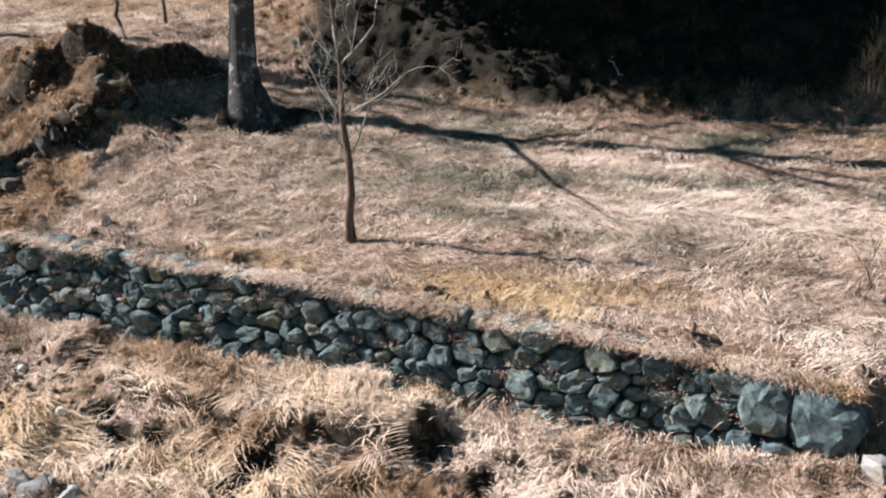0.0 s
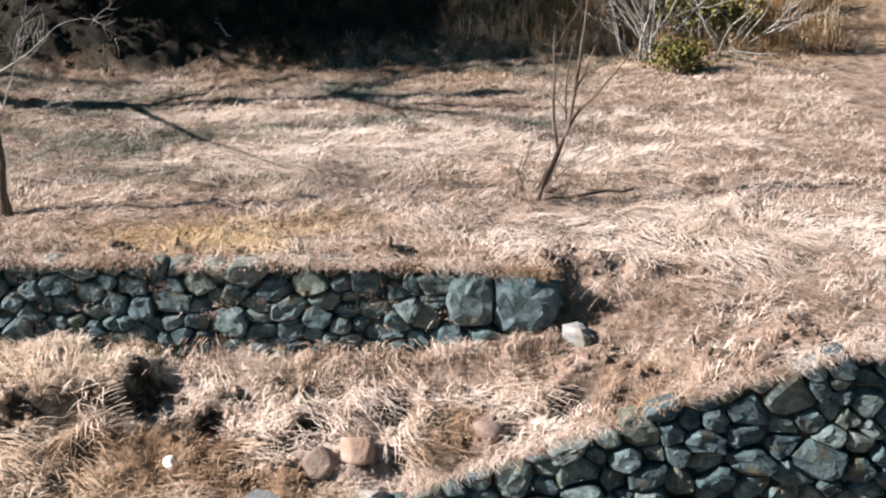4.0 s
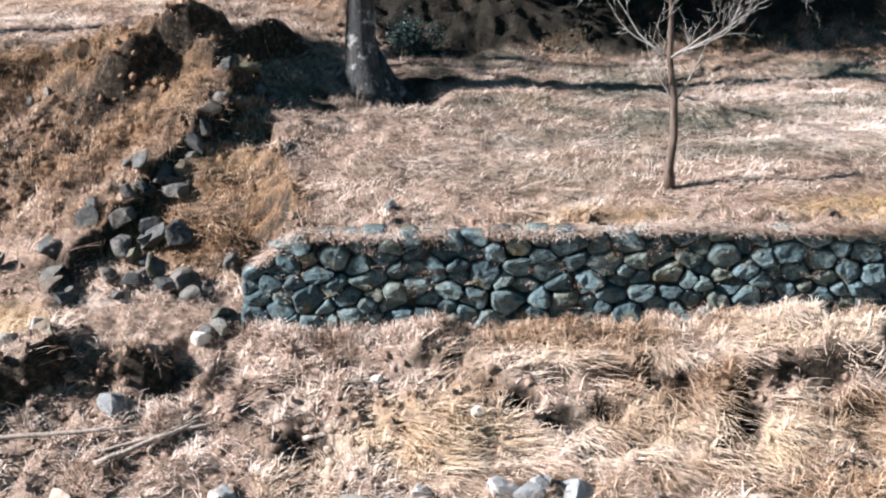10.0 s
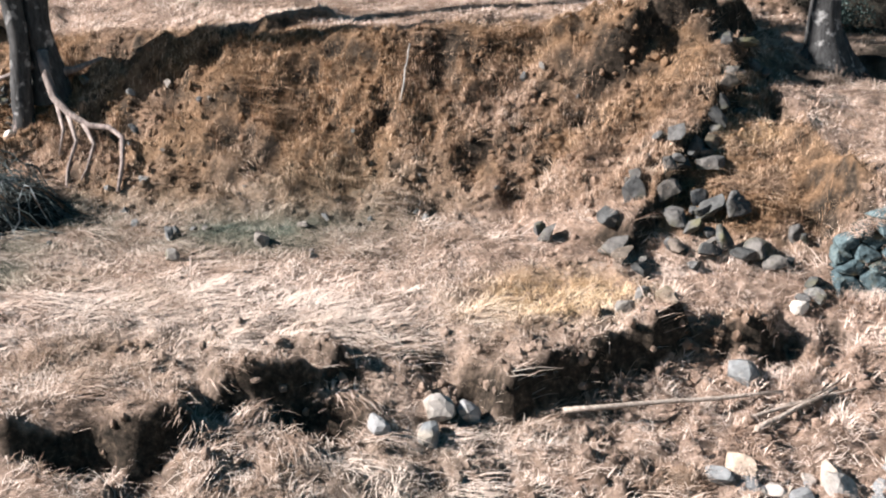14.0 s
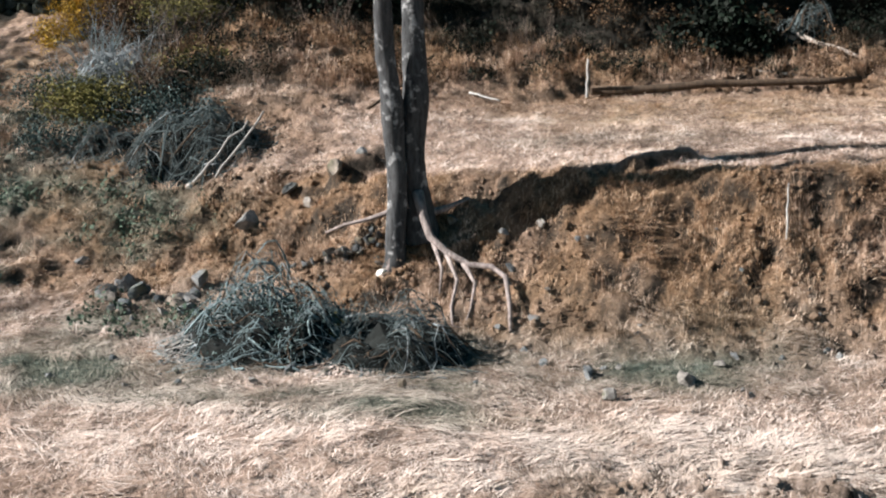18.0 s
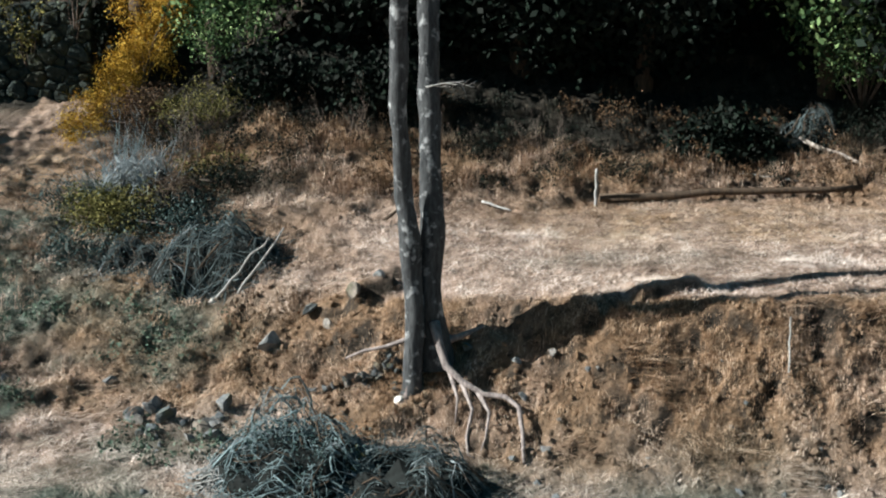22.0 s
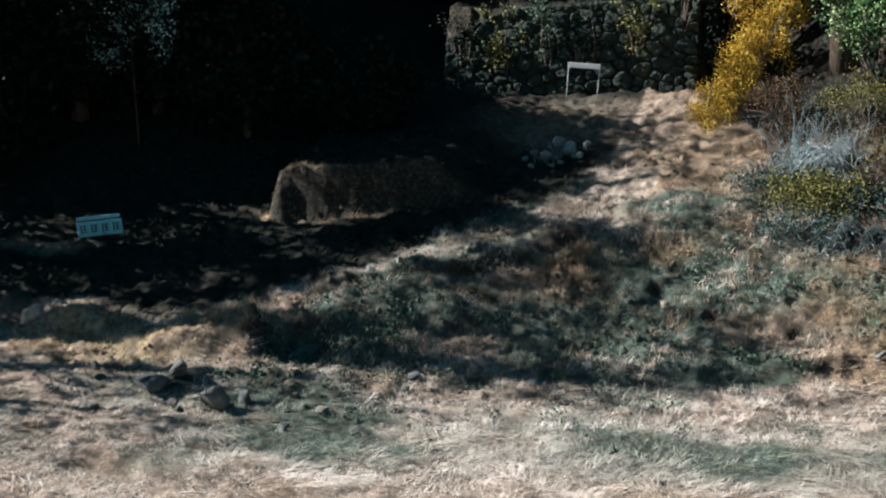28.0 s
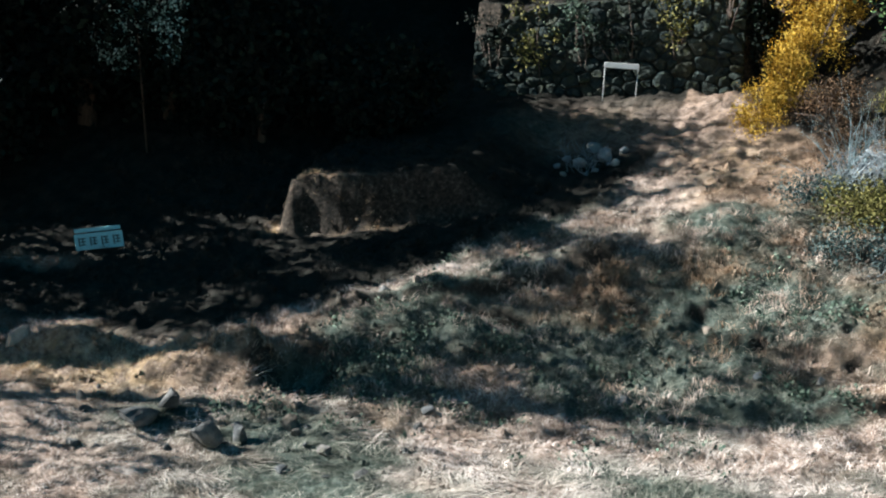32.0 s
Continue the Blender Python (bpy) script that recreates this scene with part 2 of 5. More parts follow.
M_OLIVE = material("olive_leaves", b_leaf([(0.0, (0.03, 0.032, 0.010)), (0.6, (0.12, 0.115, 0.036)), (1.0, (0.25, 0.22, 0.08))]))
M_TEAL = material("grey_blue_leaves", b_leaf([(0.0, (0.012, 0.024, 0.024)), (0.6, (0.04, 0.07, 0.07)), (1.0, (0.13, 0.18, 0.18))]))
M_WEED = material("grey_green_weeds", b_leaf([(0.0, (0.025, 0.045, 0.034)), (0.6, (0.08, 0.12, 0.09)), (1.0, (0.17, 0.22, 0.17))]))
M_PALETWIG = material("blue_grey_twigs", b_bark((0.09, 0.11, 0.125), (0.34, 0.385, 0.415), 2.0), 0.85)
# near black, for the shade between a heap's branches
M_CORE = material("heap_shade", b_bark((0.004, 0.005, 0.005), (0.016, 0.02, 0.02), .6), 0.95)
M_BOARD = material("white_board", b_paint((0.78, 0.79, 0.80)), 0.5)
M_SIGNBLUE = material("pale_blue_board", b_paint((0.26, 0.58, 0.68)), 0.5)
M_INK = material("dark_lettering", b_paint((0.03, 0.05, 0.06)), 0.6)
M_METAL = material("painted_post", b_paint((0.45, 0.46, 0.47)), 0.5)


# ---- numeric helpers ----
rng = np.random.default_rng(7)


def hash2(ix, iy, seed):
    h = (ix.astype(np.int64) * 374761393 + iy.astype(np.int64) * 668265263 + seed * 1442695041) & 0x7FFFFFFF
    h = ((h ^ (h >> 13)) * 1274126177) & 0x7FFFFFFF
    return ((h ^ (h >> 16)) & 0xFFFF) / 65535.0


def vnoise(x, y, seed=0):
    x, y = np.asarray(x, float), np.asarray(y, float)
    ix, iy = np.floor(x), np.floor(y)
    fx, fy = x - ix, y - iy
    fx, fy = fx * fx * (3 - 2 * fx), fy * fy * (3 - 2 * fy)
    a, b = hash2(ix, iy, seed), hash2(ix + 1, iy, seed)
    c, d = hash2(ix, iy + 1, seed), hash2(ix + 1, iy + 1, seed)
    return (a * (1 - fx) + b * fx) * (1 - fy) + (c * (1 - fx) + d * fx) * fy - 0.5


def fbm(x, y, seed=0, octaves=4):
    s, amp = 0.0, 1.0
    for o in range(octaves):
        s = s + amp * vnoise(x * 2 ** o, y * 2 ** o, seed + o)
        amp *= 0.5
    return s


def np_mesh(name, verts, faces, smooth=False):
    """A mesh from an array of places and an array of equal-sided faces."""
    me = bpy.data.meshes.new(name)
    verts, faces = np.asarray(verts, np.float32), np.asarray(faces, np.int32)
    n, k = faces.shape
    me.vertices.add(len(verts))
    me.vertices.foreach_set("co", verts.ravel())
    me.loops.add(n * k)
    me.loops.foreach_set("vertex_index", faces.ravel())
    me.polygons.add(n)
    me.polygons.foreach_set("loop_start", np.arange(0, n * k, k, dtype=np.int32))
    me.polygons.foreach_set("use_smooth", np.full(n, smooth))
    me.update(calc_edges=True)
    return me


def float_attribute(me, name, values):
    a = me.attributes.new(name, "FLOAT", "POINT")
    a.data.foreach_set("value", np.asarray(values, np.float32))


def part(name, data, mat, parent=None, label=""):
    """One mesh object under a thing or a part; data: a bmesh or a mesh."""
    if isinstance(data, bmesh.types.BMesh):
        me = bpy.data.meshes.new(name)
        data.to_mesh(me)
        data.free()
    else:
        me = data
    if mat and not me.materials:
        me.materials.append(mat)
    ob = new(name, me)
    if parent:
        ob.parent = parent
    if label:
        ob["label"] = label
    return ob


def thing(name, at, label, category, group="", kind=""):
    ob = new(name)
    ob.empty_display_size = 0.1
    ob.location = at
    return tagged(ob, label, category, group, kind)


# ---- the lie of the land: cross profiles up the slope, west to east ----
KN = 10
profiles = []


def profile(x, *knots):
    """Knots (y, z) from south to north; a missing last but one lies on the line to the far hill."""
    if len(knots) < KN:
        (ya, za), (yb, zb) = knots[-2:]
        knots = (*knots[:-1], (38, za + (zb - za) * (38 - ya) / (yb - ya)), knots[-1])
    profiles.append((x, knots))


profile(-110, (-30, -3.2), (8, -1.6), (13, -.8), (15.2, -.3), (18.5, .2), (19.2, .6), (23, 1.2), (26, 2.0), (80, 22))
profile(-57, (-30, -3.2), (8, -1.4), (12, -.5), (14.6, -.25), (16.6, 0), (19.4, .55), (23, 1.2), (26, 2.2), (80, 24))
profile(-50, (-30, -3.2), (8, -1.2), (12, -.5), (14.8, -.2), (16.9, .05), (19.4, .5), (22.9, 1.5), (25.8, 1.85), (37, 4.9), (80, 24))
profile(-46, (-30, -3.2), (8, -1.2), (12, -.6), (16.5, -.15), (18.6, .1), (21.2, 1.25), (26, 2.2), (31, 3.2), (36.6, 4.75), (80, 26))
profile(-42, (-30, -3.2), (8, -1.2), (12, -.7), (16, -.35), (18.9, -.05), (20.9, .4), (23.6, 2.15), (29, 3.1), (36.5, 4.9), (80, 27))
profile(-37.5, (-30, -3.2), (8, -1.2), (12, -.6), (16, -.2), (18.6, .05), (22.5, 1.4), (26.2, 3.0), (30.5, 3.9), (36.5, 5.2), (80, 27))
profile(-33, (-30, -3.2), (8, -1.2), (12, -.45), (14.5, -.15), (17.6, .0), (22.6, 1.9), (25.2, 3.3), (29.5, 4.9), (80, 27))
profile(-29, (-30, -3.2), (8, -1.3), (11.5, -.5), (14, -.1), (17.2, .0), (20.6, 2.3), (25.6, 3.2), (29, 4.6), (80, 26))
profile(-25, (-30, -3.2), (8, -1.5), (11.3, -.8), (13.6, -.35), (16.6, -.1), (19.9, 2.65), (26.8, 3.25), (28.8, 4.3), (80, 26))
profile(-20.5, (-30, -3.2), (8, -2.0), (11.9, -1.2), (13.4, -.55), (16.4, .1), (19.4, 2.75), (27.2, 3.4), (29, 4.2), (80, 26))
profile(-17.4, (-30, -3.2), (8, -2.2), (12.6, -1.15), (13.6, -.65), (15.2, .1), (19.4, 2.85), (26, 3.3), (28, 4.2), (80, 25))
profile(-15.6, (-30, -3.2), (8, -2.3), (12.0, -1.3), (13.2, -.7), (14.6, .0), (18.9, 2.1), (24, 3.0), (27, 4.2), (80, 25))
profile(-14.6, (-30, -3.2), (8, -2.3), (11.9, -1.3), (13, -.65), (14.35, -.1), (14.7, 1.0), (22.6, 2.5), (26, 4.1), (80, 25))
profile(-9, (-30, -3.2), (8, -1.9), (11.8, -.85), (13, -.4), (14.15, .15), (14.45, 1.25), (23.5, 2.0), (26.2, 4.0), (80, 25))
profile(-3, (-30, -3.2), (8, -1.9), (11.6, -.9), (12.3, -.5), (13.9, .35), (14.15, 1.32), (24.5, 2.15), (26.6, 3.8), (80, 24))
profile(-1.0, (-30, -3.2), (8, -1.9), (11.75, -1.1), (11.95, -.1), (13.7, .55), (13.95, 1.3), (24.8, 2.2), (26.8, 3.7), (80, 24))
profile(-0.6, (-30, -3.2), (8, -1.9), (11.8, -1.1), (12.0, .1), (13.3, .6), (14.9, 1.32), (24.9, 2.2), (26.9, 3.7), (80, 24))
profile(0.3, (-30, -3.2), (8, -1.9), (11.85, -1.2), (12.05, .45), (13.4, .8), (14.3, 1.3), (25, 2.2), (27, 3.6), (80, 24))
profile(2.4, (-30, -3.2), (8, -2.0), (11.95, -1.2), (12.15, 1.1), (13.5, 1.15), (15, 1.45), (25.5, 2.3), (27.6, 3.6), (80, 24))
profile(40, (-30, -3.2), (8, -2.6), (11.9, -1.5), (12.2, 1.2), (13.6, 1.35), (15, 1.6), (26.5, 2.6), (29, 4.0), (80, 24))
PX = np.array([p[0] for p in profiles])
PY = np.array([[k[0] for k in p[1]] for p in profiles], float)
PZ = np.array([[k[1] for k in p[1]] for p in profiles], float)


def base_height(x, y):
    x, y = np.asarray(x, float), np.asarray(y, float)
    ky = [np.interp(x, PX, PY[:, k]) for k in range(KN)]
    kz = [np.interp(x, PX, PZ[:, k]) for k in range(KN)]
    z = kz[0]
    for k in range(KN - 1):
        u = np.clip((y - ky[k]) / (ky[k + 1] - ky[k]), 0, 1)
        if k == 4:
            u = u ** (1 + 0.7 * np.clip((-16.5 - x) / 2, 0, 1))
        z = z + (kz[k + 1] - kz[k]) * u
    return z


def hump(x, y, cx, cy, rx, ry, h, turn=0.0):
    """A hummock (or, with h below 0, a hollow) with steep sides."""
    c, s = math.cos(radians(turn)), math.sin(radians(turn))
    u, v = ((x - cx) * c + (y - cy) * s) / rx, (-(x - cx) * s + (y - cy) * c) / ry
    return h * np.exp(-np.minimum((u * u + v * v) ** 2, 30))


def ledge(x, y, ax, ay, bx, by, h, fade, ends=0.25):
    """A small scarp along a-b: the ground jumps up by h just behind the line and falls back over the fade."""
    dx, dy = bx - ax, by - ay
    n = math.hypot(dx, dy)
    u = ((x - ax) * dx + (y - ay) * dy) / n
    w = 0.22 * fbm(u * 1.7, u * 0 + ax, 131, 3)
    v = (-(x - ax) * dy + (y - ay) * dx) / n + w
    along = np.clip(u / ends + 0.5, 0, 1) * np.clip((n - u) / ends + 0.5, 0, 1)
    return h * along * np.clip(v / 0.14, 0, 1) * np.clip(1 - v / fade, 0, 1)


HOLLOWS = [(-10.93, 13.0, .2, .13, -.35), (-11.4, 12.7, .22, .16, -.35), (-10.84, 12.36, .28, .14, -.35), (-10.25, 12.47, .22, .16, -.3), (-9.4, 12.85, .35, .12, -.3), (-8.5, 12.35, .22, .26, -.45), (-8.64, 11.93, .24, .14, -.4),
           (-6.15, 13.05, .24, .3, -.35), (-4.0, 12.65, .2, .2, -.35), (-3.0, 12.9, .2, .25, -.35), (-5.3, 12.75, .2, .25, -.3), (-16.3, 13.3, .3, .36, -.32), (-22.7, 11.6, .5, .32, -.55), (-23.2, 12.5, .4, .28, -.4), (-12.28, 13.45, .1, .5, -.3, -20),
           (-14.6, 13.16, .22, .18, -.35), (-14.3, 12.26, .3, .28, -.4), (-15.5, 13.45, .2, .3, -.3), (-13.3, 20.25, .8, .65, -.45)]
MORE_HOLLOWS = [(-25.5, 10.6, .6, .4, -.45), (-43.5, 18.9, .5, .3, -.3), (-24.6, 10.3, .4, .4, -.5), (-.75, 12.5, .25, .2, -.3), (-45.8, 18.2, .6, .3, -.35), (-45.3, 17.7, .45, .25, -.35), (-53.3, 19.4, 1.1, .6, .35), (-47.6, 19.25, .8, .9, -.7), (-46.5, 20.6, .5, .3, -.35),
                (-44.3, 22.0, .8, .22, -.4), (-42.6, 23.7, .7, .2, -.4), (-41.4, 22.4, .6, .3, -.25), (-39.6, 21.6, .5, .3, -.25), (-49.3, 13.4, .9, .35, -.35), (-33.9, 23.0, .5, .35, -.4), (-29.4, 21.9, .7, .25, -.45)]
LEDGES = [(-20.3, 11.95, -17.6, 13.35, .65, 1.7), (-17.5, 13.3, -16.3, 13.2, .4, 1.0), (-10.75, 12.82, -9.7, 13.0, .32, .8), (-8.6, 12.6, -6.2, 12.95, .42, 1.3), (-12.7, 13.2, -12.3, 13.85, .3, .6),
          (-24.0, 11.5, -22.3, 12.4, .5, 1.4), (-18.15, 15.2, -15.6, 19.2, .5, 2.2), (-18.5, 18.5, -16.55, 19.45, .7, 1.8, .8), (-16.4, 19.25, -15.15, 21.3, .8, 1.7, .9)]
MORE_LEDGES = [(-47.8, 21.1, -42.0, 24.0, .32, 1.6), (-49.2, 37.0, -40.2, 36.9, 2.6, 9.0),
               (-26.6, 10.4, -24.2, 10.9, .5, 1.4), (-30.3, 21.2, -28.8, 21.6, .45, 1.2), (-38.5, 19.6, -35.5, 20.2, .2, 1.0), (-24.6, 20.0, -23.2, 20.3, .3, 1.0)]


def spur(x, y, ax, ay, bx, by, h, half):
    """A ramp that climbs from a to b and breaks off steeply past b."""
    dx, dy = bx - ax, by - ay
    n = math.hypot(dx, dy)
    u, v = ((x - ax) * dx + (y - ay) * dy) / n, (-(x - ax) * dy + (y - ay) * dx) / n
    v = v + 0.15 * fbm(x * 1.5, y * 1.5, 137, 2)
    return h * np.clip(u / n, 0, 1) ** 0.8 * np.clip((n + 0.1 - u) / 0.4, 0, 1) * np.exp(-np.minimum((v / half) ** 4, 30))


def cut_terrace(x, y, z):
    """A level shelf in the western bank with an upright cut face to the south and west."""
    w = 0.12 * fbm(x * 1.3, y * 1.3, 151, 3)
    inside = np.clip((x + 51.25 + w) / 0.35, 0, 1) * np.clip((y - 25.75 - 0.22 * (x + 51) + w) / 0.2, 0, 1) * np.clip((-45.2 - x) / 1.6, 0, 1)
    top = 3.36 + 0.045 * (x + 51) + 0.1 * (y - 26)
    return z + inside * np.clip(top - z, 0, 3)


def features(x, y):
    z = np.zeros_like(x)
    for f in HOLLOWS + MORE_HOLLOWS:
        z = z + hump(x, y, *f)
    for f in LEDGES + MORE_LEDGES:
        z = z + ledge(x, y, *f)
    return z + spur(x, y, -51.8, 18.55, -48.55, 19.35, .8, .65)


def steepness(x, y):
    e = 0.5
    return np.hypot(base_height(x + e, y) - base_height(x - e, y), base_height(x, y + e) - base_height(x, y - e)) / (2 * e)


def ground_height(x, y):
    """The lie of the land with scarps, hummocks, hollows under the turf and clods."""
    x, y = np.asarray(x, float), np.asarray(y, float)
    s = np.clip(steepness(x, y) * 1.6 - 0.1, 0, 1) * np.clip(np.abs(y - 14.1 + 0.02 * (x + 9)) / 0.5 + (x < -16), 0, 1)
    low = np.clip((13.9 - y) / 1.0, 0, 1) * np.clip((x + 27) / 3, 0, 1)
    west = np.clip((-33 - x) / 5, 0, 1) * np.clip((y - 17) / 2, 0, 1)
    seen = np.clip((y - 8.4) / 1.2, 0, 1) * np.clip((x + 75) / 10, 0, 1) * np.clip((20 - x) / 10, 0, 1)
    rough = 0.28 + 0.72 * np.maximum(np.maximum(s, 0.8 * low), 0.7 * west)
    z = cut_terrace(x, y, base_height(x, y) + features(x, y)) + 0.16 * rough * fbm(x * 0.9, y * 0.9, 11, 3)
    rough = rough * (0.1 + 0.9 * seen)
    clod = fbm(x * 2.6, y * 2.6, 23, 3)
    z = z + rough * (0.20 * np.abs(clod) ** 0.8 * np.sign(clod)) + 0.05 * (0.4 + rough) * seen * fbm(x * 7.5, y * 7.5, 31, 2)
    pit = np.clip(fbm(x * 1.6 + 5, y * 2.1, 47, 2) - 0.22, 0, 1)
    dug = np.clip(y - 26.6, 0, 1) * np.clip((x + 38) / 2, 0, 1) * np.clip((-16 - x) / 2, 0, 1)
    small = np.clip(fbm(x * 3.4 + 9, y * 4.2, 53, 2) - 0.2, 0, 1)
    return z - (pit * 1.4 + small * 0.7) * seen * np.maximum(np.maximum(.5 * low, 1.9 * dug), 0.6 * s)


# golden straw; the two on the cut shelf paint its sunlit edge
GOLDEN = [(-8, 13.35, 5, .45, .3), (-9, 11.6, 5, .7, .35), (-6.1, 15.1, 1.7, .7, .9), (-10.2, 14.9, 1.2, .4, .7), (-19.4, 14.2, 1.4, .9, .85), (2.5, 27.5, 6.0, 3.2, 1.0), (-9.0, 12.0, 2.6, .8, .5), (-12.6, 12.2, 1.6, .7, .6), (-4.6, 15.6, 1.2, .5, .5), (-22, 25, 5, 1.8, .35), (-51.45, 25.85, .3, .6, .9), (-49.6, 26.2, 1.8, .4, .9), (-16.0, 17.3, .7, .35, .8), (-52, 18.5, 3.2, 1.2, .7), (-39.8, 30.2, 1.8, 2.8, .5)]
# bleached straw; the two entries on the western path paint it sunlit
BLEACHED_SUNLIT = [(-6.6, 18.1, 1.4, .22, 1), (-5.1, 17.8, 1.6, .2, 1), (-4.9, 19.6, 1.5, .25, 1), (-2.8, 19.3, 1.2, .3, .9), (1.5, 15.4, 3.2, 1.1, 1), (-4.2, 18.6, 2.6, .8, .8), (-6.0, 20.6, 2.2, .6, .7), (-24.5, 13.8, 3.6, 1.1, .9), (-40, 16.2, 6, 1.6, .9), (-31, 14.4, 4.5, 1.6, .45), (-13.8, 12.1, .9, .5, 1), (-14.8, 12.75, .55, .3, 1), (-8, 13.3, 5, .5, 1), (-3.5, 12.6, 2.5, .8, .9), (-9.5, 12.1, 4, .7, .9), (-1.2, 18.8, 2.5, .7, .8), (-45.3, 23.6, 3.2, .55, .9), (-41.5, 28.2, 1.8, 1.6, .6)]
# grey-green patches; those on the terrace are painted tree shade
DULL = [(-45.0, 15.3, 3.0, 1.1, .8), (-36.5, 18.2, 4.5, 1.8, .75), (-31.5, 15.6, 2.6, .9, .65), (-28.5, 14.6, 2.2, .6, .5), (-35, 15.9, 3.0, .6, .5), (-50.5, 14.4, 4.2, 1.5, .6), (-11.5, 16.6, 2.6, .8, .3), (-8.0, 17.6, 2.4, .5, .45), (-12.3, 19.5, 1.5, .6, .45), (-3.2, 22.2, 3.0, .5, .5), (-7.2, 19.6, 2.2, .6, .55), (-4.6, 17.3, 1.6, .45, .5), (-10.8, 18.2, 1.6, .6, .4), (-2.2, 20.6, 2.2, .5, .45), (-9.5, 22.2, 3.0, .6, .5), (-24, 22.4, 3.0, .7, .3), (-48.3, 16.9, 3.0, 1.0, .7), (-51.5, 15.6, 2.5, .6, .5), (-45.2, 15.6, 2.2, .5, .5)]


def cover_masks(x, y):
    s = np.clip((steepness(x, y) - 0.22) * 3.0, 0, 1)
    bank = s * np.clip((y - 14.9) / 0.8, 0, 1) * np.clip((-13 - x) / 2, 0, 1)
    back = np.clip((y - 24.5 - 0.12 * np.abs(x + 10) * (x > -16)) / 2.5, 0, 1) * 0.9 * np.clip((-1 - x) / 2, 0, 1) * np.clip((x + 42) / 3, 0.25, 1)
    bank = np.clip(np.maximum(bank, back) * (0.9 + 0.9 * fbm(x * 0.7, y * 0.7, 61, 3)) + 1.0 * np.clip(fbm(x * 0.55, y * 0.9, 71, 4) - 0.13, 0, 1), 0, 1)
    # weedy ground, its grey-green also carrying the slope's shade
    damp_shade = np.clip((-31.5 - x) / 5, 0, 1) * np.clip((y - 17.6) / 2, 0, 1) * np.clip((28 - y) / 2, 0.7 * np.clip((-42 - x) / 2, 0, 1), 1) * 0.8
    damp_shade = np.maximum(damp_shade, np.clip((-20 - x) / 4, 0, 1) * np.clip(1 - np.abs(y - 16.6) / 2.0, 0, 1) * 0.9)
    damp_shade = np.maximum(damp_shade, 0.2 * np.clip((15.5 - y) / 2, 0, 1) * np.clip((-17 - x) / 4, 0, 1) * np.clip((x + 30) / 4, 0, 1))
    path = np.clip(1.2 - np.abs(y - np.interp(x, (-48.4, -46.8, -45.2, -43.4, -41.35, -39.2), (20.85, 22.1, 24.1, 26.05, 27.5, 28.3))) / .75, 0, 1) * (x < -38) * (x > -50)
    damp_shade = damp_shade * np.clip((x + 49.5) / 2, 0.15, 1)
    for f in DULL:
        damp_shade = np.maximum(damp_shade, hump(x, y, *f))
    damp_shade = np.clip(damp_shade * (0.9 + np.where(x < -27, 2.4, 1.0) * fbm(x * 0.5, y * 0.75, 83, 4)) - path, 0, 1)
    # wood: where the ground takes the trees' shade as colour
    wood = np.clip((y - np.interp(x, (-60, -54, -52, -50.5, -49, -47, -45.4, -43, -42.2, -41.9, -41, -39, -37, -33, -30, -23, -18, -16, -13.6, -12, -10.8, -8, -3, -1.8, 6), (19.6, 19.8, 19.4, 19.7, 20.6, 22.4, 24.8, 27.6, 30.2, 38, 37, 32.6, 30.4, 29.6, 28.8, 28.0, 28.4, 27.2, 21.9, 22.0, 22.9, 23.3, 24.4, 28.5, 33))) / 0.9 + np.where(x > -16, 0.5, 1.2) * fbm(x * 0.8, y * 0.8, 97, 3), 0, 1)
    for f in UNSHADED:
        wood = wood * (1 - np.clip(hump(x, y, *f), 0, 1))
    for f in FOOT_SHADE:
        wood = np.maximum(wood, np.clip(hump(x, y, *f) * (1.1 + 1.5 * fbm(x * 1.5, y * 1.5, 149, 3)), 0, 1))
    edge = 0.35 * fbm(x * 1.2, y * 1.2, 103, 3)
    gold, pale = np.zeros_like(x), np.zeros_like(x)
    for f in GOLDEN:
        gold = np.maximum(gold, hump(x, y, *f))
    for f in BLEACHED_SUNLIT:
        pale = np.maximum(pale, hump(x, y, *f))
    pale = np.maximum(pale, np.clip(2.2 * fbm(x * 0.4 + 0.15 * y, y * 1.4, 113, 4) - 0.5, 0, 0.75))
    # the terrace: brown litter with tree shade painted in towards the wood, mottled with grey; earth shows on the slope
    # below its wall
    terrace = np.clip((x + 13.5) / 1.5, 0, 1) * np.clip((1.0 - x) / 2, 0, 1) * np.clip((y - 17) / 2, 0, 1)
    back_litter_shade = np.clip((y - 22.4) / 2.0, 0, 1) * terrace
    bank = np.clip(bank + back_litter_shade * np.clip(0.75 + 2.2 * fbm(x * 0.8, y * 1.1, 131, 4), 0, 1), 0, 1)
    damp_shade = np.clip(damp_shade + terrace * np.clip(2.6 * fbm(x * 0.45, y * 0.8, 137, 4) - 0.25 + 0.3 * back_litter_shade, 0, 0.75) * (1 - pale), 0, 1)
    below = np.clip((x + 13) / 1.5, 0, 1) * np.clip((14.2 - y) / 0.4, 0, 1) * np.clip((1 - x) / 1, 0, 1)
    bank = np.clip(bank + below * np.clip(3.0 * fbm(x * 0.9, y * 1.6, 139, 4) - 0.15, 0, 0.9), 0, 1)
    return bank * (1 - .8 * gold), damp_shade * (1 - .7 * gold), wood, np.clip(gold + edge * (gold > .05), 0, 1), np.clip(pale + 1.2 * edge * (pale > .05), 0, 1)


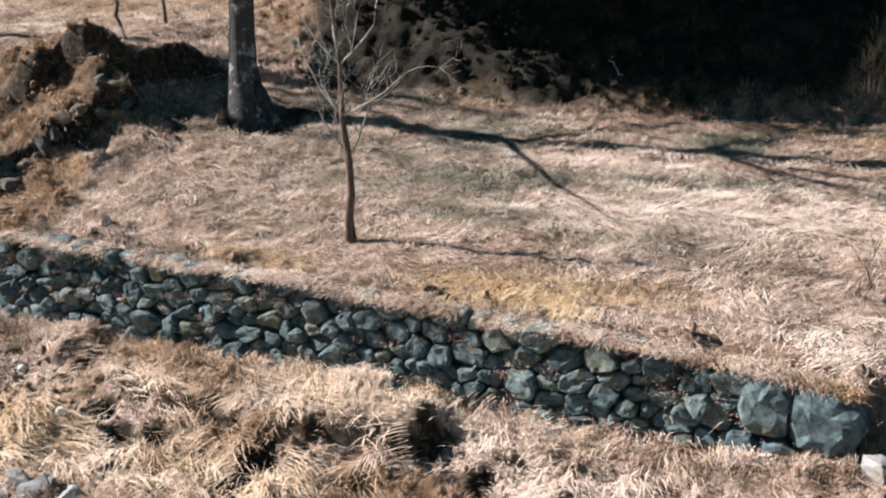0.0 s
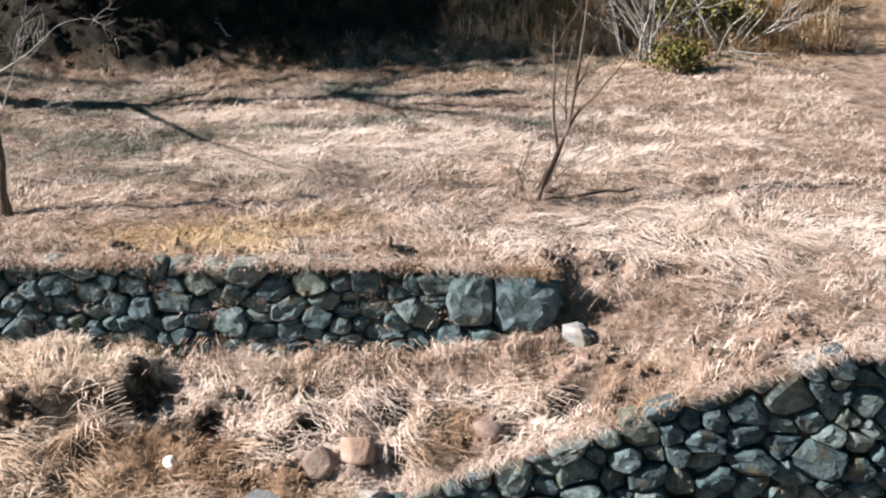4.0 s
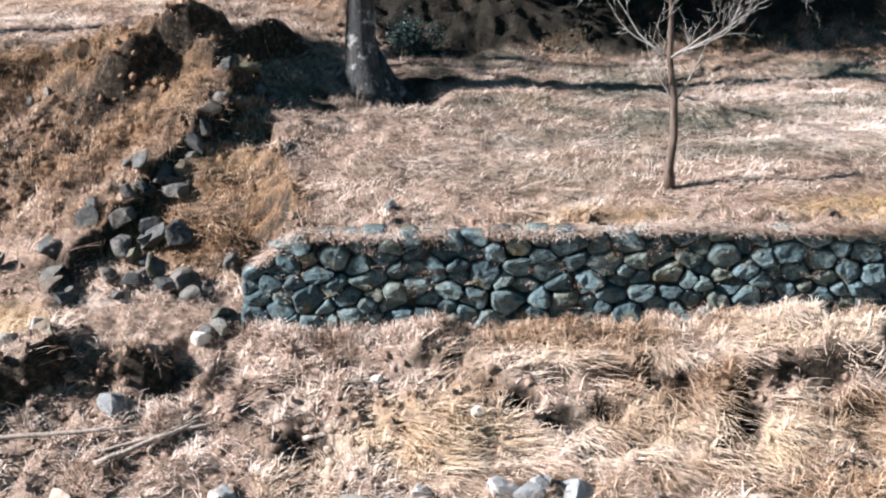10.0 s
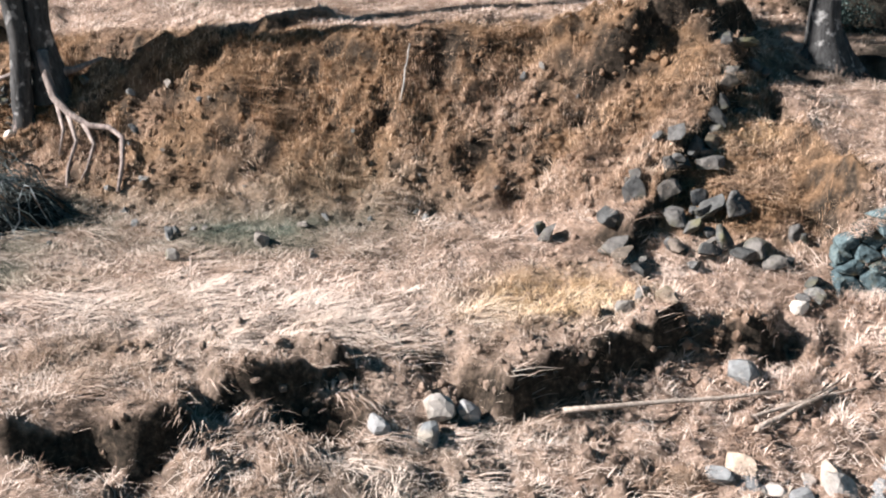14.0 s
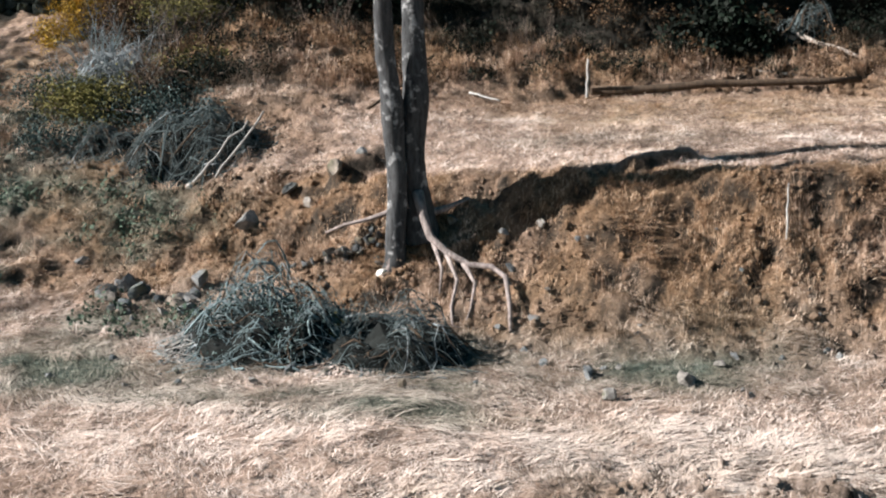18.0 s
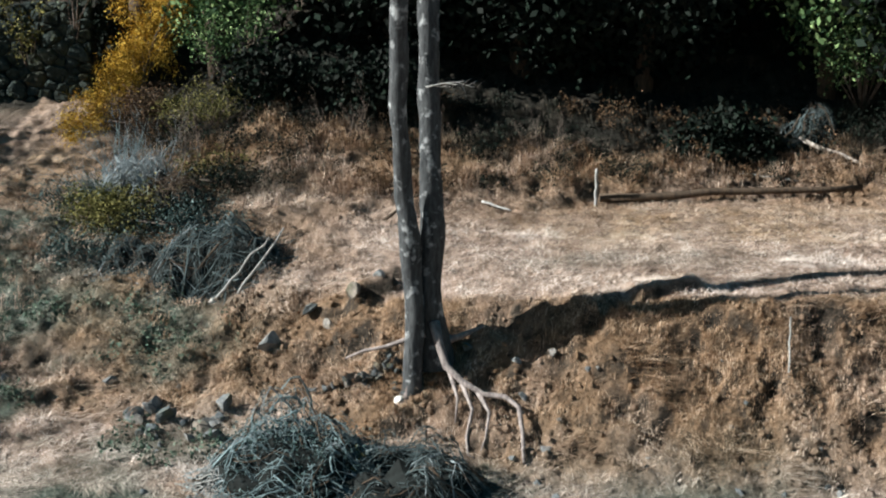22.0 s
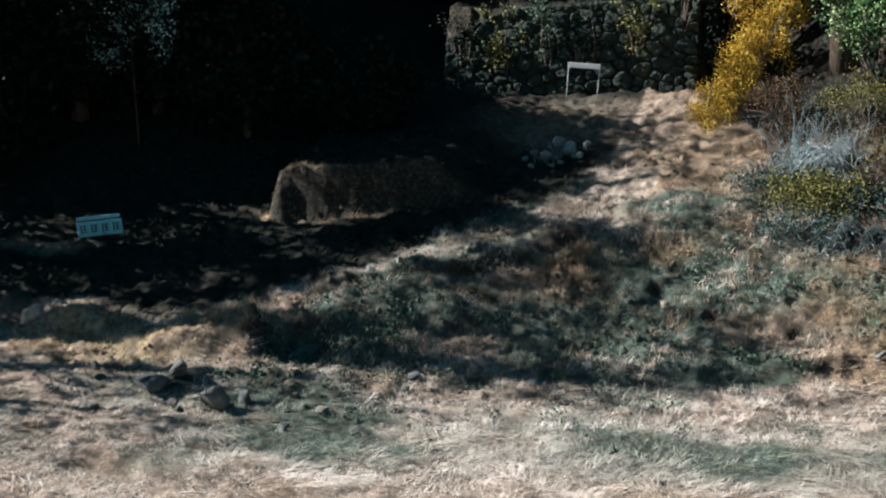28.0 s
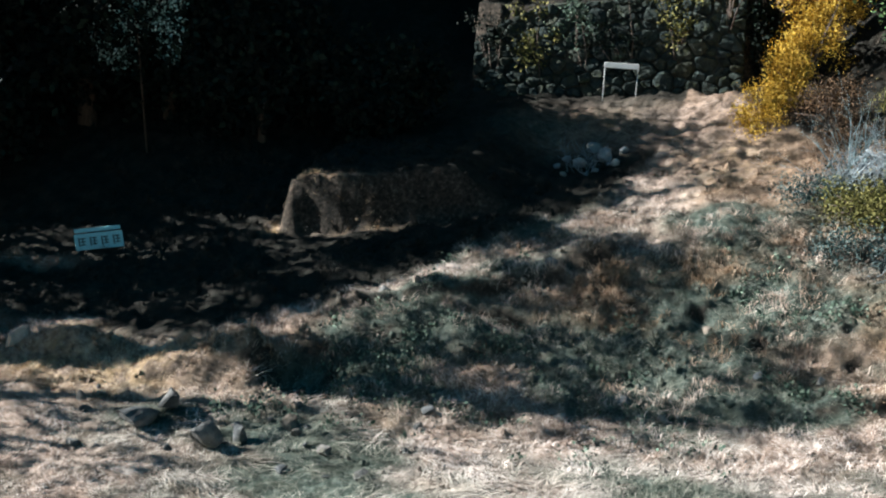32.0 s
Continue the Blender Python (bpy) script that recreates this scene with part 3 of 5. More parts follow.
# shade painted on the ground round the large tree's foot
FOOT_SHADE = [(-13.6, 20.4, .8, .6, 1), (-14.5, 19.5, .6, .5, .8), (-12.9, 21.3, .9, .5, .9)]
# spots in the wood where the painted shade is thinned, to read as lit
UNSHADED = [(-51.45, 25.85, .28, .5, 1), (-49.7, 26.15, 1.7, .4, .9), (-44, 33.5, 3.2, 2.2, .7), (-57, 23.2, 1.6, .35, .8)]
MASKS = ("bank", "damp_shade", "wood", "gold", "pale")


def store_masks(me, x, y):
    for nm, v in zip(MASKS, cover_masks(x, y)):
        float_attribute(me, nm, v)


def axis(pieces):
    out = [np.arange(a, b, s) for a, b, s in pieces]
    return np.concatenate(out + [[pieces[-1][1]]])


gx = axis([(-400, -110, 40), (-110, -60, 2.0), (-60, 5, 0.075), (5, 40, 1.5), (40, 400, 40)])
gy = axis([(-300, -30, 30), (-30, 8, 1.2), (8, 9.6, .4), (9.6, 23, 0.07), (23, 27, 0.1), (27, 40, 0.16), (40, 80, 3), (80, 300, 40)])
GX, GY = np.meshgrid(gx, gy)
GZ = ground_height(GX, GY)


def gz(x, y):
    """The ground's height at a place, read off its grid."""
    i = min(max(int(np.searchsorted(gx, x)) - 1, 0), len(gx) - 2)
    j = min(max(int(np.searchsorted(gy, y)) - 1, 0), len(gy) - 2)
    u, v = (x - gx[i]) / (gx[i + 1] - gx[i]), (y - gy[j]) / (gy[j + 1] - gy[j])
    return float((GZ[j, i] * (1 - u) + GZ[j, i + 1] * u) * (1 - v) + (GZ[j + 1, i] * (1 - u) + GZ[j + 1, i + 1] * u) * v)


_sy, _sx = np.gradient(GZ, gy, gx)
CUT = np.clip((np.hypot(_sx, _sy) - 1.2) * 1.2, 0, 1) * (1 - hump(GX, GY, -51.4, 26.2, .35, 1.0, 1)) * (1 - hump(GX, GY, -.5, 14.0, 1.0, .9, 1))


def cut_at(x, y):
    """How far the turf is broken away, from 0 to 1, at many places."""
    return CUT[np.clip(np.searchsorted(gy, y) - 1, 0, len(gy) - 1), np.clip(np.searchsorted(gx, x) - 1, 0, len(gx) - 1)]


idx = np.arange(GX.size).reshape(GX.shape)
faces = np.stack([idx[:-1, :-1], idx[:-1, 1:], idx[1:, 1:], idx[1:, :-1]], -1).reshape(-1, 4)
me = np_mesh("ground", np.stack([GX, GY, GZ], -1).reshape(-1, 3), faces, True)
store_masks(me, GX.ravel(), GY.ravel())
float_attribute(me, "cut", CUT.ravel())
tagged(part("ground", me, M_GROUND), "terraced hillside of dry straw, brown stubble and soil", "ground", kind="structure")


# ---- dry grass ----
def grass(name, x, y, length, width, lift, mat, label, lean_dir=None, z=None, dry=False):
    """Bent blades, each of two leaves of a strip and a tip."""
    n = len(x)
    z = ground_height(x, y) - 0.01 if z is None else z
    a = rng.uniform(0, 2 * np.pi, n) if lean_dir is None else lean_dir
    ln = length * rng.uniform(0.6, 1.3, n)
    el = lift * rng.uniform(0.35, 1.6, n) * (0.8 + 0.7 * np.clip(steepness(x, y), 0, 1))
    dx, dy = np.cos(a), np.sin(a)
    wx, wy = -dy * width / 2, dx * width / 2
    hx, hz = np.cos(el) * ln * 0.5, np.sin(el) * ln * 0.5
    tx, tz = hx + np.cos(el * 0.3) * ln * 0.5, hz + np.sin(el * 0.3 - 0.12) * ln * 0.5
    P = np.stack([x, y, z], -1)
    W = np.stack([wx, wy, np.zeros(n)], -1)
    D = np.stack([dx, dy, np.zeros(n)], -1)
    up = np.array([0, 0, 1.0])
    mid = P + D * hx[:, None] + up * hz[:, None]
    tip = P + D * tx[:, None] + up * tz[:, None]
    V = np.stack([P - W, P + W, mid + W * 0.8, mid - W * 0.8, tip], 1).reshape(-1, 3)
    k = np.arange(n)[:, None] * 5
    F = np.concatenate([k + [0, 1, 2], k + [0, 2, 3], k + [3, 2, 4]])
    m = np_mesh(name, V, F)
    for nm, v in zip(MASKS, cover_masks(x, y)):
        float_attribute(m, nm, np.repeat(v * (not (dry and nm == "damp_shade")), 5))
    return tagged(part(name, m, mat), label, "grass", kind="stuff")


def scatter(n, x0, x1, y0, y1):
    return rng.uniform(x0, x1, n), rng.uniform(y0, y1, n)


def wind(x, y):
    return 4.0 * fbm(x * 0.25, y * 0.35, 91, 3) * np.pi + rng.normal(0, 1.25, len(x))


def keep(x, y, chance):
    k = rng.uniform(0, 1, len(x)) < chance
    return x[k], y[k]


_x, _y = scatter(400000, -58, 5, 9.6, 28.5)
_x, _y = keep(_x, _y, (1 - cover_masks(_x, _y)[2]) * (1 - .9 * cut_at(_x, _y)) * (1 - hump(_x, _y, -14.8, 12.75, .6, .32, 1)))
grass("dry_grass", _x, _y, 0.19, 0.0095, 0.62, M_GRASS, "short matted dry grass over the terraces", wind(_x, _y))
_x, _y = scatter(190000, -58, 5, 9.6, 27)
_x, _y = keep(_x, _y, np.clip(0.35 + 0.3 * (_y < 14) + 1.6 * fbm(_x * 0.6, _y * 0.8, 141, 3), 0.04, 1) * (1 - .9 * cut_at(_x, _y)) * (1 - hump(_x, _y, -14.8, 12.75, .6, .32, 1)))
grass("long_straw", _x, _y, 0.32, 0.009, 0.36, M_GRASS, "long pale straw combed flat over the turf", wind(_x, _y))
# tussocks
_tx, _ty = scatter(2000, -58, 5, 9.8, 31)
_tx, _ty = keep(_tx, _ty, np.clip(0.1 + 1.0 * steepness(_tx, _ty) + 0.45 * (_ty < 13.8) * (_tx > -27) + 0.5 * (_ty > 26.5) + 0.5 * (_tx < -33) * (_ty > 17), 0, 1))
_n = 45
_x = np.repeat(_tx, _n) + rng.normal(0, 0.07, len(_tx) * _n)
_y = np.repeat(_ty, _n) + rng.normal(0, 0.06, len(_tx) * _n)
grass("grass_tussocks", _x, _y, 0.32, 0.0085, 0.85, M_GRASS, "shaggy tussocks of dry grass on the banks", np.arctan2(_y - np.repeat(_ty, _n) - 0.05, _x - np.repeat(_tx, _n)) + rng.normal(0, .4, len(_x)))
# bundles of long bleached straw, combed one way
_tx, _ty = rng.uniform(-56, 4.5, 3600), rng.uniform(10, 23, 3600)
_tx, _ty = keep(_tx, _ty, np.clip(cover_masks(_tx, _ty)[4] * .9 + .16, 0, 1))
_n = 34
_a = np.repeat(wind(_tx, _ty) * .35, _n)
_x = np.repeat(_tx, _n) + rng.normal(0, 0.16, len(_a))
_y = np.repeat(_ty, _n) + rng.normal(0, 0.09, len(_a))
grass("bleached_straw", _x, _y, 0.6, 0.014, 0.22, M_GRASS, "bundles of long bleached straw lying on the turf", _a + rng.normal(0, .22, len(_a)))
# spiky pale tufts on the lowest bank
_tx, _ty = scatter(1500, -18, 3, 10.6, 13.9)
_tx, _ty = keep(_tx, _ty, np.clip(.25 + 1.9 * fbm(_tx * .8, _ty * 1.1, 231, 3), 0, 1))
_n = 22
_x = np.repeat(_tx, _n) + rng.normal(0, 0.05, len(_tx) * _n)
_y = np.repeat(_ty, _n) + rng.normal(0, 0.04, len(_tx) * _n)
grass("straw_tufts", _x, _y, 0.3, 0.015, 0.7, M_GRASS, "spiky tufts of pale yellow straw on the lowest bank")
# stubble standing on the brown bank
_x, _y = scatter(150000, -34, -15.5, 15, 21)
_x, _y = keep(_x, _y, np.clip(1.6 * steepness(_x, _y) - .4, 0, 1) * np.clip(.45 + 1.7 * fbm(_x * .9, _y * .9, 181, 3), 0.05, 1))
grass("stubble", _x, _y, 0.15, 0.010, 1.0, M_GRASS, "short brown and pale stubble on the bank")
# grass that hangs over the tops of the two walls and grows against their feet
_n = 15000
_x = rng.uniform(-15.2, -.9, _n)
_y = np.interp(_x, (-15.3, -14.6, -9, -3, -.7), (14.42, 14.28, 14.13, 13.88, 13.73)) + rng.uniform(-.06, .3, _n)
_z = np.interp(_x, (-15.3, -14.6, -9, -3, -.7), (.5, 1.08, 1.27, 1.33, 1.32)) + .1 * vnoise(_x * .9, _x * 0 + 7, 211) + rng.uniform(-.05, .06, _n)
_x, _y, _z = (v[fbm(_x * 1.4, _x * 0, 177, 3) > -.2] for v in (_x, _y, _z))
grass("overhanging_grass", _x, _y, 0.26, 0.010, 0.3, M_GRASS, "dry grass hanging over the top of the terrace wall", rng.normal(-1.5, .6, len(_x)), _z)
_x = rng.uniform(-2.8, 5, 6000)
_y = np.interp(_x, (-3, 0, 14), (11.75, 11.95, 11.95)) + rng.uniform(-.05, .3, 6000)
_z = np.interp(_x, (-2.9, -1.6, -.6, .3, 1.4, 2.3, 14), (-.8, -.3, .0, .42, .78, 1.12, 1.2)) + rng.uniform(-.05, .03, 6000)
grass("overhanging_grass", _x, _y, 0.30, 0.010, 0.25, M_GRASS, "dry grass hanging over the top of the lower wall", rng.normal(-1.5, .6, len(_x)), _z)
_x = rng.uniform(-15.4, -.9, 7000)
_y = np.interp(_x, (-15.3, -14.6, -9, -3, -.7), (14.2, 14.0, 13.86, 13.62, 13.5)) - rng.uniform(0, .25, 7000)
grass("foot_grass", _x, _y, 0.24, 0.010, 1.0, M_GRASS, "tufts of dry grass along the foot of the terrace wall")
# tufts rooted in the joints of the terrace wall
_tx, _n = rng.uniform(-15.1, -1.2, 170), 16
_tz = np.interp(_tx, (-15, -9, -3, -1), (-.1, .1, .3, .6)) + rng.uniform(.1, 1.1, 170) ** .7
_x, _z = np.repeat(_tx, _n) + rng.normal(0, .07, 170 * _n), np.repeat(_tz, _n) + rng.normal(0, .03, 170 * _n)
_y = np.interp(_x, (-15.3, -14.6, -9, -3, -.7), (14.35, 14.15, 14.0, 13.75, 13.6)) + .12 * np.clip(_z - .1, 0, 2) - .02
grass("joint_grass", _x, _y, 0.13, 0.011, 0.5, M_GRASS, "brown tufts rooted in the joints of the terrace wall", rng.normal(-1.57, .8, len(_x)), _z)
# pale tufts over the shady western slope
_tx, _ty = scatter(1500, -50, -32, 16.8, 26.5)
_tx, _ty = keep(_tx, _ty, np.clip(.45 + 2.2 * fbm(_tx * .7, _ty * .9, 251, 3), 0, 1) * (1 - cover_masks(_tx, _ty)[2]))
_n = 20
_x = np.repeat(_tx, _n) + rng.normal(0, 0.08, len(_tx) * _n)
_y = np.repeat(_ty, _n) + rng.normal(0, 0.06, len(_tx) * _n)
grass("pale_tufts", _x, _y, 0.3, 0.014, 0.75, M_GRASS, "pale dry tufts over the shady weedy slope", dry=True)
# shaggy dead grass on the back bank
_tx, _ty = rng.uniform(-38, -16, 560), rng.uniform(26.2, 31, 560)
_tx, _ty = keep(_tx, _ty, np.clip((_ty - np.interp(_tx, (-38, -33, -29, -25, -16), (26, 25.6, 26.2, 27.2, 27.3))) * 2, 0, 1))
_n = 55
_x = np.repeat(_tx, _n) + rng.normal(0, 0.13, len(_tx) * _n)
_y = np.repeat(_ty, _n) + rng.normal(0, 0.11, len(_tx) * _n)
grass("dead_grass", _x, _y, 0.45, 0.013, 0.9, M_GRASS, "tall shaggy clumps of dead brown grass on the back bank", np.arctan2(_y - np.repeat(_ty, _n) - 0.12, _x - np.repeat(_tx, _n)) + rng.normal(0, .5, len(_x)))


_tx, _ty = rng.uniform(-2.6, 6, 260), rng.uniform(25.2, 30, 260)
_n = 60
_x = np.repeat(_tx, _n) + rng.normal(0, 0.16, len(_tx) * _n)
_y = np.repeat(_ty, _n) + rng.normal(0, 0.14, len(_tx) * _n)
grass("golden_grass", _x, _y, 0.7, 0.016, 1.0, M_GRASS, "tall golden-brown dead grass at the back of the terrace", np.arctan2(_y - np.repeat(_ty, _n) - 0.12, _x - np.repeat(_tx, _n)) + rng.normal(0, .5, len(_x)))


# ---- stones ----
def stone_mesh(seed, boxy=0.75, cuts=7, sub=3, near=0.5, far_=0.85):
    """A rounded block about 1 across, flattened by a few chance planes."""
    r = random.Random(seed)
    bm = bmesh.new()
    bmesh.ops.create_icosphere(bm, subdivisions=sub, radius=1.0)
    planes = []
    for _ in range(cuts):
        v = Vector((r.gauss(0, 1), r.gauss(0, 1), r.gauss(0, 1))).normalized()
        planes.append((v, r.uniform(near, far_)))
    for v in bm.verts:
        d = v.co.normalized()
        m = max(abs(d.x), abs(d.y), abs(d.z))
        co = d * (boxy * (0.85 / m) + (1 - boxy))
        co += d * 0.12 * noise.noise(d * 1.7 + Vector((seed * 3.1, 0, 0)))
        for nrm, dist in planes:
            over = co.dot(nrm) - dist
            if over > 0:
                co -= nrm * over * 0.92
        co += d * 0.035 * noise.noise(d * 5 + Vector((0, seed * 2.7, 0)))
        v.co = co * 0.5
    for f in bm.faces:
        f.smooth = True
    m = bpy.data.meshes.new("stone")
    bm.to_mesh(m)
    bm.free()
    return m


ROCK_SHAPES = [stone_mesh(200 + i, 0.6, 13, 3, .3, .6) for i in range(14)]
GREY_SHAPES = [stone_mesh(240 + i, 0.6, 12, 3, .32, .62) for i in range(10)]
COBBLE_SHAPES = [stone_mesh(300 + i, 0.45, 9, 3, .36, .68) for i in range(8)]
SLAB_SHAPES = [stone_mesh(330 + i, 0.9, 5, 2) for i in range(3)]
PALE_SHAPES = [stone_mesh(340 + i, 0.5, 8, 2) for i in range(3)]
RED_SHAPES = [stone_mesh(350 + i, 0.35, 5, 3) for i in range(3)]
for _s, _k, _flat in ((ROCK_SHAPES, M_ROCK, True), (GREY_SHAPES, M_GREYROCK, True), (COBBLE_SHAPES, M_COBBLE, True), (SLAB_SHAPES, M_COBBLE, True), (PALE_SHAPES, M_WHITE, True), (RED_SHAPES, M_REDROCK, False)):
    for _m in _s:
        _m.materials.append(_k)
        if _flat:
            for _p in _m.polygons:
                _p.use_smooth = False


def clip(poly, nx, nz, d):
    """The part of a polygon where nx * x + nz * z <= d."""
    out = []
    for (ax, az), (bx, bz) in zip(poly, poly[1:] + poly[:1]):
        a, b = nx * ax + nz * az - d, nx * bx + nz * bz - d
        if a <= 0:
            out.append((ax, az))
        if a * b < 0:
            t = a / (a - b)
            out.append((ax + (bx - ax) * t, az + (bz - az) * t))
    return out


def fitted_stone(poly, r, tilt=1.0, mat=None):
    """A field stone whose face fills the polygon (about its middle): rounded arrises, a tilted, lumpy face."""
    poly = [(a[0] * (1 - q) + b[0] * q, a[1] * (1 - q) + b[1] * q) for a, b in zip(poly, poly[1:] + poly[:1]) for q in (0.2, 0.8)]
    size = min(max(p[0] for p in poly) - min(p[0] for p in poly), max(p[1] for p in poly) - min(p[1] for p in poly))
    tx, tz = r.gauss(0, .17) * tilt, r.gauss(0, .17) * tilt
    bulge = size * r.uniform(.16, .32)
    seed = Vector((r.uniform(0, 99), r.uniform(0, 99), 0))
    bm = bmesh.new()
    rings = []
    for k, dep in ((1.0, .24), (1.0, .04), (.95, -.35 * bulge), (.8, -.82 * bulge), (.45, -bulge)):
        ring = []
        for x, z in poly:
            y = dep + (tx * x + tz * z) * k * (dep < .05)
            co = Vector((x * k, y, z * k))
            w = noise.noise(co * 7 + seed) + .5 * noise.noise(co * 17 + seed)
            ring.append(bm.verts.new(co + Vector((x * .14 * w, -.05 * w * (dep < .2), z * .14 * w))))
        rings.append(ring)
    for i, (a, b) in enumerate(zip(rings, rings[1:])):
        for k in range(len(poly)):
            f = bm.faces.new((a[k], a[(k + 1) % len(poly)], b[(k + 1) % len(poly)], b[k]))
            f.smooth = i < 1
    bm.faces.new(rings[-1])
    bm.faces.new(rings[0][::-1])
    bmesh.ops.recalc_face_normals(bm, faces=bm.faces)
    m = bpy.data.meshes.new("stone")
    bm.to_mesh(m)
    bm.free()
    m.materials.append(mat or M_WALLSTONE)
    return m


def stone_wall(name, x0, x1, face_y, foot, top, label, size=0.3, seed=1, batter=0.12, skip=None, mat=M_WALLSTONE):
    """A dry-stone retaining wall: an earth core faced with close-fitted field stones of uneven size. face_y, foot and top are functions of x."""
    r = random.Random(seed)
    xm = (x0 + x1) / 2
    root = thing(name, (xm, face_y(xm), foot(xm)), label, "stone wall", kind="structure")
    inv = Matrix.Translation(-root.location)
    core = bmesh.new()
    xs = [x0 + .25 + (x1 - x0 - .75) * i / 40 for i in range(41)]
    ring = [[core.verts.new(inv @ Vector((x, face_y(x) + dy + batter * max(0, z - foot(x)), z))) for dy, z in ((0.05, foot(x) - 0.4), (0.05, top(x) - 0.1), (0.5, top(x) - 0.1), (0.7, foot(x) - 0.4))] for x in xs]
    for a, b in zip(ring, ring[1:]):
        for i in range(4):
            core.faces.new((a[i], b[i], b[(i + 1) % 4], a[(i + 1) % 4]))
    core.faces.new(ring[0])
    core.faces.new(ring[-1][::-1])
    bmesh.ops.recalc_face_normals(core, faces=core.faces)
    part("earth_core", core, M_JOINT, root, "dark earth between the stones")
    pts = []
    for _ in range(int((x1 - x0) * 3 / size ** 2 * 6)):
        x = r.uniform(x0, x1)
        z = r.uniform(foot(x) - .05, top(x) - .03)
        need = size * r.choice((.6, .75, .9, 1.1, 1.35)) * (0.75 + 0.5 * (0.5 + vn(x, z)))
        if all(((x - a) / 1.3) ** 2 + (z - b) ** 2 > (0.5 * (need + c)) ** 2 for a, b, c in pts):
            pts.append((x, z, need))
    for x, z, need in pts:
        if skip and skip(x, z):
            continue
        poly = [(x - .8, z - .5), (x + .8, z - .5), (x + .8, z + .5), (x - .8, z + .5)]
        tl, tr = top(x - .25), top(x + .25)
        poly = clip(poly, -(tr - tl) / .5, 1, top(x) + r.uniform(-.06, .06) + .14 * vn(x * .8, 7) - x * (tr - tl) / .5)
        poly = clip(poly, 0, -1, -(foot(x) - .14))
        poly = clip(clip(poly, -1, 0, -x0 + .1), 1, 0, x1 + .1)
        for a, b, c in pts:
            if (a, b) != (x, z) and abs(a - x) < 1.6 and abs(b - z) < 1:
                # the metric is stretched along the wall, so that stones lie flat
                nx, nz = (a - x) / 1.69, b - z
                w = need / (need + c)
                poly = clip(poly, nx, nz, nx * (x + (a - x) * w) + nz * (z + (b - z) * w))
        if len(poly) < 3:
            continue
        cx, cz = sum(p[0] for p in poly) / len(poly), sum(p[1] for p in poly) / len(poly)
        k = r.uniform(.91, 1.0)
        ob = new("stone", fitted_stone([((p[0] - cx) * k, (p[1] - cz) * k) for p in poly], r, 1.0, mat))
        ob.parent = root
        ob.location = inv @ Vector((cx, face_y(cx) + batter * (cz - foot(cx)) - r.uniform(-.06, .09), cz))
    return root


def vn(x, z):
    return float(vnoise(x * 1.1, z * 1.3, 211))


def line(points):
    xs, vs = [p[0] for p in points], [p[1] for p in points]
    return lambda x: float(np.interp(x, xs, vs))


W1 = stone_wall("wall_terrace", -15.3, -0.95, line([(-15.3, 14.35), (-14.6, 14.15), (-9, 14.0), (-3, 13.75), (-0.7, 13.6)]),
                line([(-15.3, -.2), (-14.6, -.15), (-9, .05), (-3, .22), (-1.9, .35), (-.7, .62)]), line([(-15.3, .55), (-14.6, 1.12), (-9, 1.3), (-3, 1.36), (-.7, 1.34)]),
                "dry-stone retaining wall of grey field stones, mossy at its top", 0.235, 3, 0.12, lambda x, z: (-2.25 < x < -.7 and z > .62) or (x > -1.15 and z > .42))
for at, poly in (((-2.0, 13.74, .98), [(-.34, -.26), (-.1, -.34), (.26, -.36), (.3, 0), (.27, .36), (-.05, .4), (-.3, .3), (-.36, .05)]),
                 ((-1.3, 13.7, .97), [(-.38, -.36), (0, -.42), (.36, -.3), (.47, -.05), (.44, .22), (.2, .36), (-.2, .4), (-.4, .36), (-.43, 0)]),
                 ((-2.28, 13.66, .5), [(-.2, -.12), (.1, -.15), (.22, 0), (.12, .13), (-.16, .13)]), ((-1.78, 13.62, .5), [(-.2, -.12), (.14, -.14), (.2, .06), (-.04, .14), (-.22, .06)]),
                 ((-1.38, 13.6, .48), [(-.14, -.1), (.1, -.12), (.16, .04), (.02, .1), (-.15, .07)])):
    _e = new("stone", fitted_stone(poly, random.Random(int(-at[0] * 100)), .5))
    _e.parent = W1
    _e.location = Vector(at) - W1.location
    if poly[0][0] < -.3:
        _e["label"] = "large dark block at the wall's end"
stone_wall("wall_lower", -2.9, 12, line([(-3, 11.55), (0, 11.7), (14, 11.7)]), line([(-3, -1.05), (14, -1.35)]),
           line([(-2.9, -.8), (-1.6, -.3), (-.6, .0), (.3, .42), (1.4, .78), (2.3, 1.12), (14, 1.2)]), "lower dry-stone wall of angular grey stones, stepping up the slope", 0.25, 9)
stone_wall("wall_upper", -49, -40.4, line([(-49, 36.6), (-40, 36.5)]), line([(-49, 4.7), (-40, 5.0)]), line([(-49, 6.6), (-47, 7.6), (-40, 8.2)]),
           "tall old mossy stone wall behind the notice board, its stones darkened for the shade of trees", 0.3, 15, 0.15, None, M_SHADESTONE)


# ---- trees ----
# chinks in the canopy, through which the sun reaches these places
CHINKS = [((-51.5, 25.8, 2.6), 1.6), ((-50.2, 26.2, 3.4), .8), ((-56.4, 28.9, 7.8), 2.0), ((-56.4, 28.9, 6.4), 1.6), ((-34.6, 32.4, 8.0), 1.7), ((-17.6, 30.0, 7.4), 1.6), ((-44.09, 36.0, 5.75), 1.7), ((-47.6, 23.4, 1.8), .8), ((-47.6, 21.5, 1.5), .8), ((-46.1, 22.8, 1.8), .8), ((-44.6, 24.3, 2.1), .8), ((-43.2, 25.7, 2.5), .8), ((-41.8, 27.4, 3.0), .8)]


